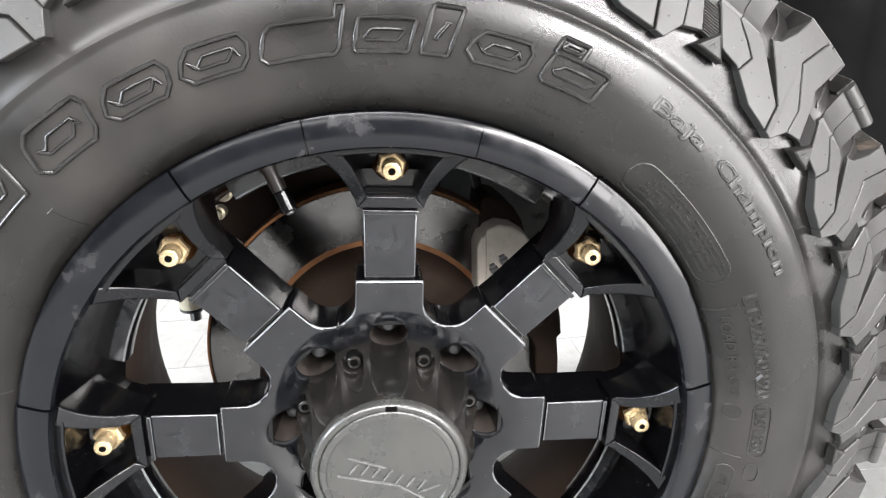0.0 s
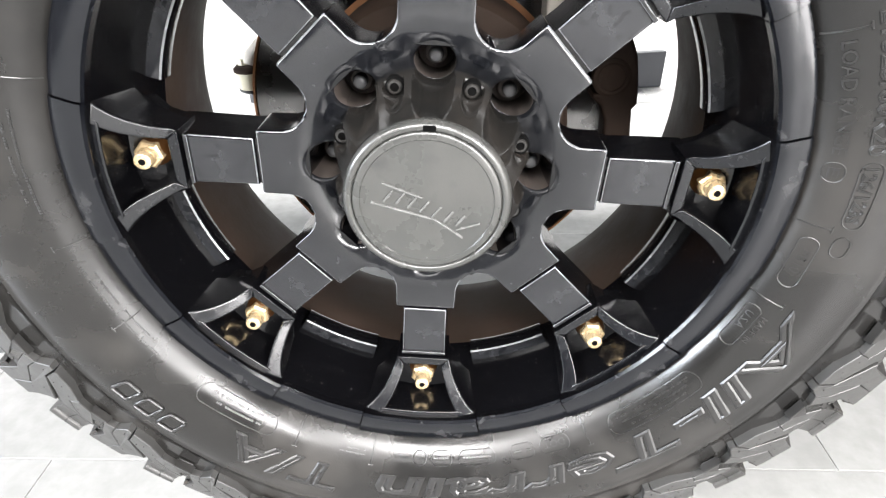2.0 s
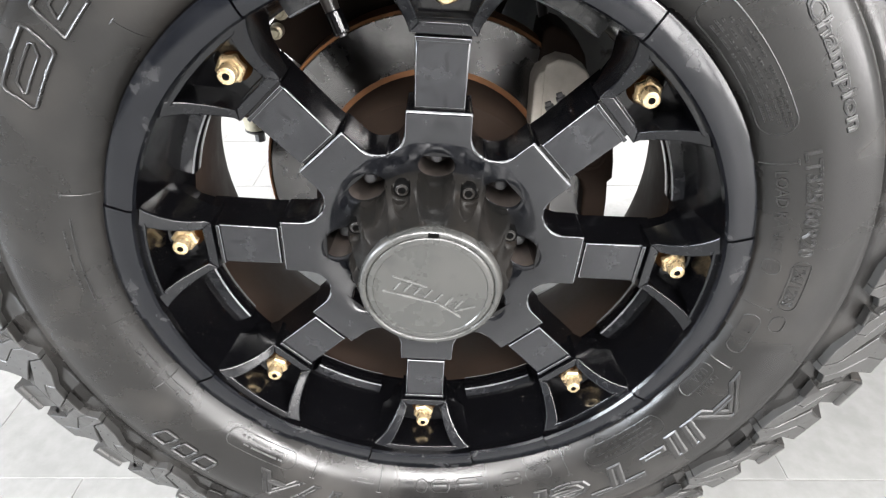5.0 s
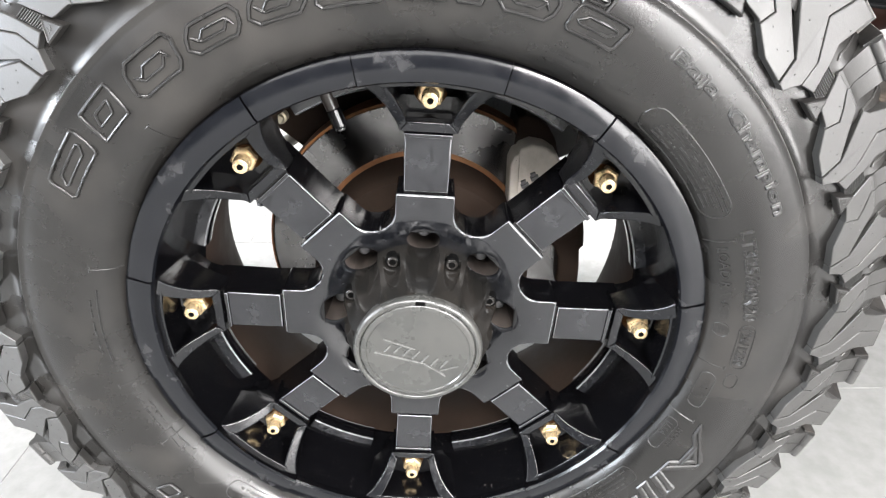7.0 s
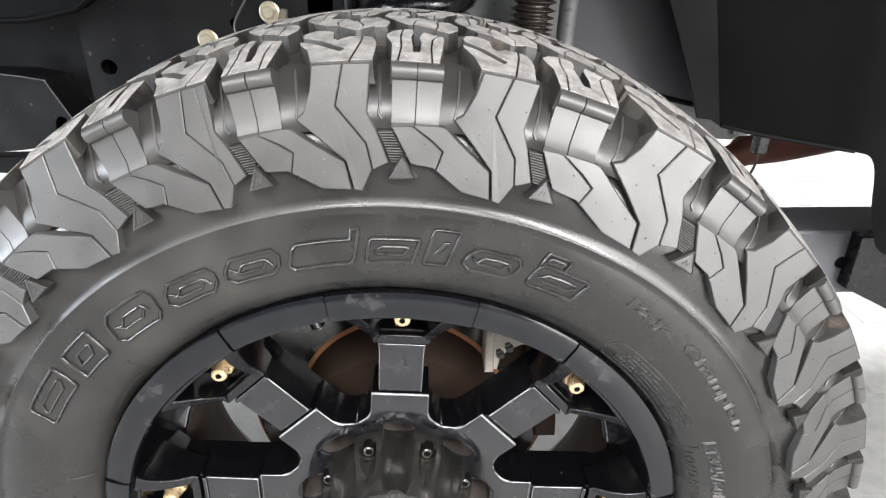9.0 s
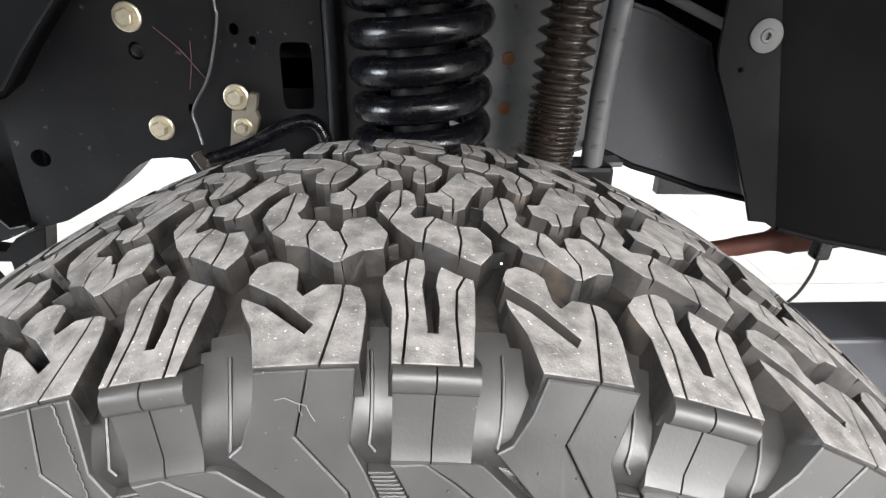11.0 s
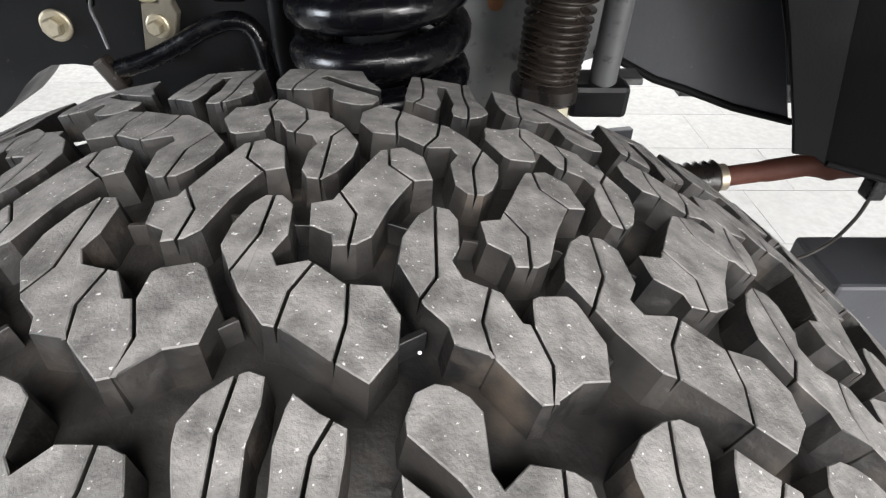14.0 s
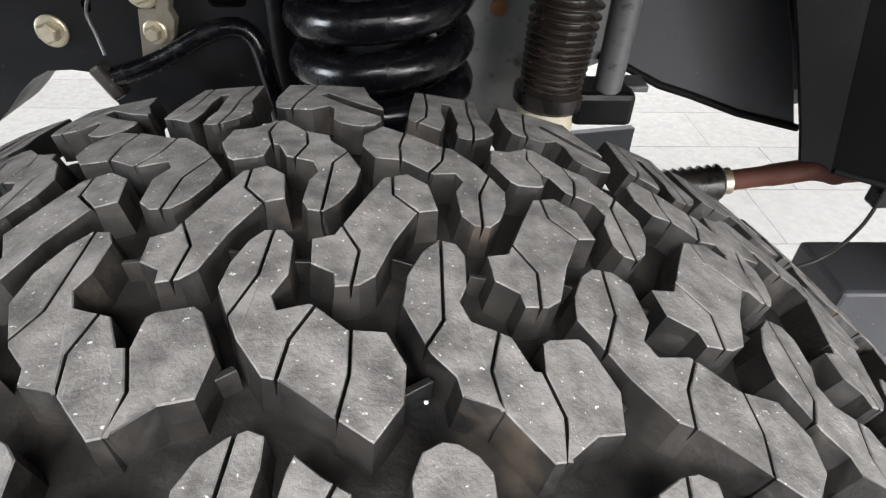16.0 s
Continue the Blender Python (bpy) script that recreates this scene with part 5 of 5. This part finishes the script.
part("fitting", mesh_of("fitting", *join(moved(box(-0.0075, 0.0075, -0.008, 0.008, -0.018, 0.016, 0.003), pose(-0.003, 0, 0.004, 0, -28, 0)), tube([(0.002, 0, 0.004), (0.034, 0, 0.016)], 0.0075, 12)), BELLOWS), HOSE)
tagged(part("sensor_wire", mesh_of("sensor_wire", *bent([(-0.200, 0.505, 1.10), (-0.2054, 0.505, 0.9777), (-0.2050, 0.505, 0.9576), (-0.2164, 0.505, 0.9158), (-0.2281, 0.505, 0.8869), (-0.2457, 0.505, 0.8608), (-0.2519, 0.505, 0.8456), (-0.2481, 0.502, 0.8300), (-0.2425, 0.495, 0.8120)], 0.0017, 8), GREY, True)), "thin grey sensor wire along the frame", "wire")
for pts in ([(-0.285, 0.518, 0.945), (-0.258, 0.515, 0.921), (-0.236, 0.517, 0.890), (-0.230, 0.518, 0.888)], [(-0.245, 0.518, 0.930), (-0.247, 0.516, 0.905), (-0.255, 0.518, 0.874)]):
    tagged(part("thread", mesh_of("thread", *bent(pts, 0.0007, 6), THREAD, True)), "thin frayed reddish thread on the frame", "thread", "loose threads")

# coil spring
def coil(cx, cy, z0, pitch, turns, radius, wire):
    pts = [(cx + radius * math.cos(2 * math.pi * t / 40), cy + radius * math.sin(2 * math.pi * t / 40), z0 + pitch * t / 40) for t in range(int(turns * 40))]
    return tube(pts, wire, 14)


COIL = thing("coil_spring", pose(0.026, 0.430, 0.775), "glossy black suspension coil spring above the axle", "spring")
part("coil", mesh_of("coil", *coil(0, 0, 0.0068, 0.0366, 13, 0.0620, 0.0148), SPRING, True), COIL)
part("seat_pad", mesh_of("seat_pad", *moved(lathe([(0.070, -0.040), (0.078, -0.036), (0.078, -0.022), (0.060, -0.016)], 32), pose(0, 0, 0, -90)), CHASSIS, True), COIL, "black rubber pad under the spring")
tagged(part("bump_stop", mesh_of("bump_stop", *moved(lathe([(0.030, 0.0), (0.036, 0.02), (0.030, 0.06), (0.036, 0.12), (0.034, 0.45)], 24), pose(0.026, 0.430, 0.80, -90)), CHASSIS, True)), "black rubber bump stop inside the spring", "bump stop")

SHOCK = thing("shock_absorber", pose(0.1790, 0.470, 0.79, 0, 3.9, 0), "shock absorber with brown-black ribbed dust boot", "shock absorber")
ribs, z, pitch = [], 0.006, 0.0060
while z < 0.49:
    wide = 0.0295 + 0.0045 * min(1, z / 0.12)
    ribs += [(0.0225, z), (0.0228, z + pitch * 0.12), (wide - 0.0022, z + pitch * 0.36), (wide, z + pitch * 0.47), (wide, z + pitch * 0.54), (wide - 0.0022, z + pitch * 0.66), (0.0228, z + pitch * 0.90)]
    z += pitch
    pitch = min(0.0177, max(0.0060, 0.0060 + (z - 0.050) * 0.16))
part("dust_boot", mesh_of("dust_boot", *moved(lathe(ribs, 36), pose(0, 0, 0, -90)), BELLOWS, True, 75), SHOCK)
part("collar", mesh_of("collar", *moved(lathe([(0.031, -0.012), (0.034, -0.008), (0.034, 0.004), (0.030, 0.008)], 28), pose(0, 0, 0, -90)), BOOT, True), SHOCK)
part("sleeve", mesh_of("sleeve", *moved(lathe([(0.026, -0.06), (0.028, -0.055), (0.028, -0.012), (0.026, -0.010)], 28), pose(0, 0, 0, -90)), CREAM, True), SHOCK, "cream plastic sleeve")
part("rod", mesh_of("rod", *tube([(0, 0, -0.055), (0, 0, -0.30)], 0.024, 20), CHASSIS, True), SHOCK)

tagged(part("support_tube", mesh_of("support_tube", *tube([(0.262, 0.465, 1.12), (0.2429, 0.465, 0.980), (0.2345, 0.465, 0.880), (0.2320, 0.465, 0.790)], 0.0130, 18), POST, True)), "grey steel support tube beside the shock absorber", "tube")
tagged(part("lower_bracket", mesh_of("lower_bracket", *box(0.200, 0.258, 0.45, 0.50, 0.763, 0.796, 0.006), CHASSIS)), "black steel lower bracket under the tube", "bracket")
tagged(part("spacer_plate", mesh_of("spacer_plate", *box(0.250, 0.274, 0.47, 0.50, 0.789, 0.796, 0.002), TOWER)), "dirty tan metal spacer plate", "bracket")

LOWEDGE = [(0.2420, 0.7960), (0.2617, 0.7893), (0.3125, 0.7645), (0.3492, 0.7535), (0.4104, 0.7322), (0.4840, 0.7150)]
SPLASH = plate("splash_panel", LOWEDGE + [(0.4450, 0.8100), (0.4020, 0.8960), (0.3870, 0.9260), (0.3129, 0.9628), (0.2818, 0.9714), (0.242, 0.985)], 0.545, 0.560, PANEL, "dark grey plastic splash panel behind the wheel", "liner")
part("lower_edge", mesh_of("lower_edge", *tube([(x, 0.543, z + 0.003) for x, z in LOWEDGE], 0.0042, 10), FLANGE, True), SPLASH, "rolled lower edge of the panel")
part("upper_edge", mesh_of("upper_edge", *tube([(0.242, 0.544, 0.984), (0.2818, 0.544, 0.9710), (0.3129, 0.544, 0.9622), (0.3870, 0.544, 0.9255), (0.3975, 0.544, 0.8955)], 0.0030, 10), PANEL, True), SPLASH)
# Dark backing added to keep the gap by the splash panel black.
plate("inner_wing", [(0.22, 0.800), (0.36, 0.750), (0.50, 0.705), (0.80, 0.705), (0.80, 1.30), (0.22, 1.30)], 0.680, 0.695, CHASSIS, "black backing plate added behind the splash panel to darken the gap", "body panel")
tagged(part("brace_rod", mesh_of("brace_rod", *tube([(0.270, 0.62, 1.015), (0.3443, 0.62, 0.9823), (0.4355, 0.62, 0.9432), (0.470, 0.62, 0.9285)], 0.0068, 14), WHITE, True)), "pale brace rod above the splash panel", "rod")
STRIP = plate("arch_flange", [(0.330, 1.30), (0.3633, 0.9799), (0.3636, 0.9263), (0.3677, 0.9052), (0.3993, 0.8388), (0.4379, 0.7502), (0.4512, 0.7157), (0.4737, 0.7130), (0.490, 0.703), (0.425, 0.975), (0.347, 1.30)], 0.470, 0.474, FLANGE, "dark grey plastic arch flange with a push fastener", "liner", 0.001)
part("fastener", mesh_of("fastener", *lathe([(0.0185, -0.001), (0.0185, 0.002), (0.0150, 0.0035), (0.0080, 0.0030), (0.0070, 0.0045), (0.0040, 0.0045), (0.0035, 0.001)], 32), TOWER, True), STRIP, "round translucent grey push fastener", pose(0.414, 0.470, 0.943))
# dark disc on the flange, painting a hole's shade
part("hole", mesh_of("hole", *lathe([(0.0030, -0.001), (0.0030, 0.0008), (0.002, 0.001)], 16), DARK, True), STRIP, m=pose(0.394, 0.470, 0.906))


def arch_wall():
    """The rear of the wheel arch, bending round towards the outside."""
    ring = [(0.490, 0.472, 0.703, 0.347), (0.552, 0.460, 0.691, 0.44), (0.629, 0.440, 0.681, 0.53), (0.678, 0.420, 0.676, 0.60), (0.707, 0.410, 0.658, 0.66), (0.736, 0.405, 0.558, 0.71), (0.80, 0.395, 0.500, 0.80), (1.15, 0.380, 0.450, 1.15)]
    p = [ring[0]] + ring + [ring[-1]]
    fine = []
    for i in range(1, len(p) - 2):
        for k in range(6):
            t = k / 6
            fine.append([0.5 * (2 * b1 + (c1 - a1) * t + (2 * a1 - 5 * b1 + 4 * c1 - d1) * t * t + (3 * b1 - a1 - 3 * c1 + d1) * t ** 3) for a1, b1, c1, d1 in zip(p[i - 1], p[i], p[i + 1], p[i + 2])])
    fine.append(ring[-1])
    vs, fs = [], []
    for x, y, z, xt in fine:
        vs += [Vector((x, y, z)), Vector((xt, y, 1.30)), Vector((xt + 0.012, y + 0.012, 1.30)), Vector((x + 0.012, y + 0.012, z))]
    for i in range(len(fine) - 1):
        for k in range(4):
            fs.append((i * 4 + k, i * 4 + (k + 1) % 4, i * 4 + 4 + (k + 1) % 4, i * 4 + 4 + k))
    return vs, fs + [(0, 1, 2, 3), tuple(range(len(fine) * 4 - 4, len(fine) * 4))]


ARCH = tagged(part("arch_liner", mesh_of("arch_liner", *arch_wall(), LINER, True, 40)), "black plastic wheel arch liner", "liner")
part("lower_lip", mesh_of("lower_lip", *tube([(0.492, 0.471, 0.704), (0.552, 0.459, 0.692), (0.629, 0.439, 0.682), (0.678, 0.419, 0.677)], 0.0035, 10), FLANGE, True), ARCH, "thin rolled lower edge of the liner")
def arch_roof():
    """Unseen arch top and round wing edge in front, added to shade the well."""
    steps, rad = 24, 0.77
    edge = [(rad * math.sin(radians(-82 + 164 * i / steps)), 0.435 + rad * math.cos(radians(-82 + 164 * i / steps))) for i in range(steps + 1)]
    vs, fs = [], []
    for x, z in edge:
        vs += [Vector((x, -0.125, z)), Vector((x, -0.105, z)), Vector((x, -0.105, 1.46)), Vector((x, -0.125, 1.46))]
    for i in range(steps):
        fs += [(i * 4 + k, i * 4 + (k + 1) % 4, i * 4 + 4 + (k + 1) % 4, i * 4 + 4 + k) for k in range(4)]
    fs += [(0, 1, 2, 3), tuple(range(steps * 4, steps * 4 + 4))]
    return join((vs, fs), box(-1.2, 1.2, -0.104, 0.65, 1.30, 1.33))


tagged(part("arch_roof", mesh_of("arch_roof", *arch_roof(), LINER)), "unseen black roof and edge of the wheel arch, added to shade the well", "liner")
tagged(part("floor_pan", mesh_of("floor_pan", *box(-1.6, 2.2, 0.60, 1.55, 0.86, 0.90), CHASSIS)), "black underside of the vehicle body", "underbody")

PIPE = thing("steering_rod", pose(0.50, 0.66, 0.576), "rusty red-brown steering rod with black bellows", "steering rod")
part("rod", mesh_of("rod", *bent([(0.0, 0, 0.000), (0.06, 0, 0.010), (0.118, 0, 0.021), (0.150, 0, 0.029), (0.22, 0, 0.037), (0.36, 0, 0.066), (0.62, 0, 0.12)], [0.0150] * 6 + [0.0165] * 6 + [0.0185, 0.021, 0.024, 0.027, 0.029, 0.030] + [0.029] * 19, 18), REDRUST, True), PIPE)
part("clamp", mesh_of("clamp", *tube([(-0.012, 0, -0.002), (0.0, 0, 0)], 0.0195, 20), ZINC, True), PIPE, "bright metal clamp")
part("bellows", mesh_of("bellows", *tube([(-0.012 - 0.006 * i, 0, -0.002 - 0.0008 * i) for i in range(26)], [0.0275 if i % 2 else 0.0225 for i in range(26)], 20), BOOT, True, 80), PIPE, "black ribbed rubber bellows")
part("arm", mesh_of("arm", *box(0.56, 0.62, -0.03, 0.03, 0.08, 0.29, 0.006), CHASSIS), PIPE)
MEMBER = plate("cross_member", [(0.60, 0.513), (0.735, 0.511), (0.823, 0.501), (0.853, 0.4995), (0.882, 0.510), (0.915, 0.517), (0.95, 0.530), (0.95, 0.861), (0.60, 0.861)], 1.10, 1.13, TOWER, "grey steel cross member under the body with a bolt", "chassis beam")
part("bolt", mesh_of("bolt", *bolt_mesh(0.011), GREY), MEMBER, m=pose(0.8565, 1.10, 0.5245))
# dark disc in place of an opening, its shade painted
part("hole", mesh_of("hole", *lathe([(0.0090, -0.001), (0.0090, 0.0010), (0.0075, 0.0012)], 20), DARK, True), MEMBER, m=pose(0.707, 1.10, 0.5505))
CLIP = thing("cable_clip", pose(0.567, 0.478, 0.676), "black plastic clip with a hanging cable", "cable clip")
part("clip", mesh_of("clip", *box(-0.010, 0.010, -0.008, 0.012, -0.020, 0.022, 0.003), SPRING), CLIP)
part("cable", mesh_of("cable", *bent([(0, 0, -0.018), (-0.004, 0.0, -0.05), (-0.020, 0.0, -0.085), (-0.055, 0.0, -0.110), (-0.12, 0.02, -0.14)], 0.0022, 8), BOOT, True), CLIP)
BEAM = tagged(part("cross_beam", mesh_of("cross_beam", *box(0.60, 1.35, 0.487, 0.60, 0.385, 0.513, 0.006), PANEL)), "blue-grey pressed steel body mount beam with a hole", "chassis beam")
# dark disc that paints the shade of the beam's hole
part("hole", mesh_of("hole", *lathe([(0.011, -0.001), (0.011, 0.0012), (0.009, 0.0014)], 20), DARK, True), BEAM, m=pose(0.772, 0.487, 0.450))
plate("body_mount", [(0.773, 0.512), (1.32, 0.512), (1.32, 0.30), (0.889, 0.354), (0.777, 0.410)], 0.462, 0.486, SPRING, "black steel body mount bracket on the beam", "bracket")

# ---- floor tiles, pale joints between them ----
TW, TL, Y0 = 0.61, 0.30, 0.0745
TILEMESH = mesh_of("tile", *box(0.0012, TW - 0.0012, 0.0012, TL - 0.0012, -0.004, 0.0, 0.0005), TILE)
for i in range(-6, 6):
    for j in range(-8, 15):
        x, y = (0.5135 if j % 2 == 0 else 0.085) + i * TW, Y0 + j * TL
        part("tile", TILEMESH, FLOOR, m=Matrix.Translation((x, y, GROUND)))
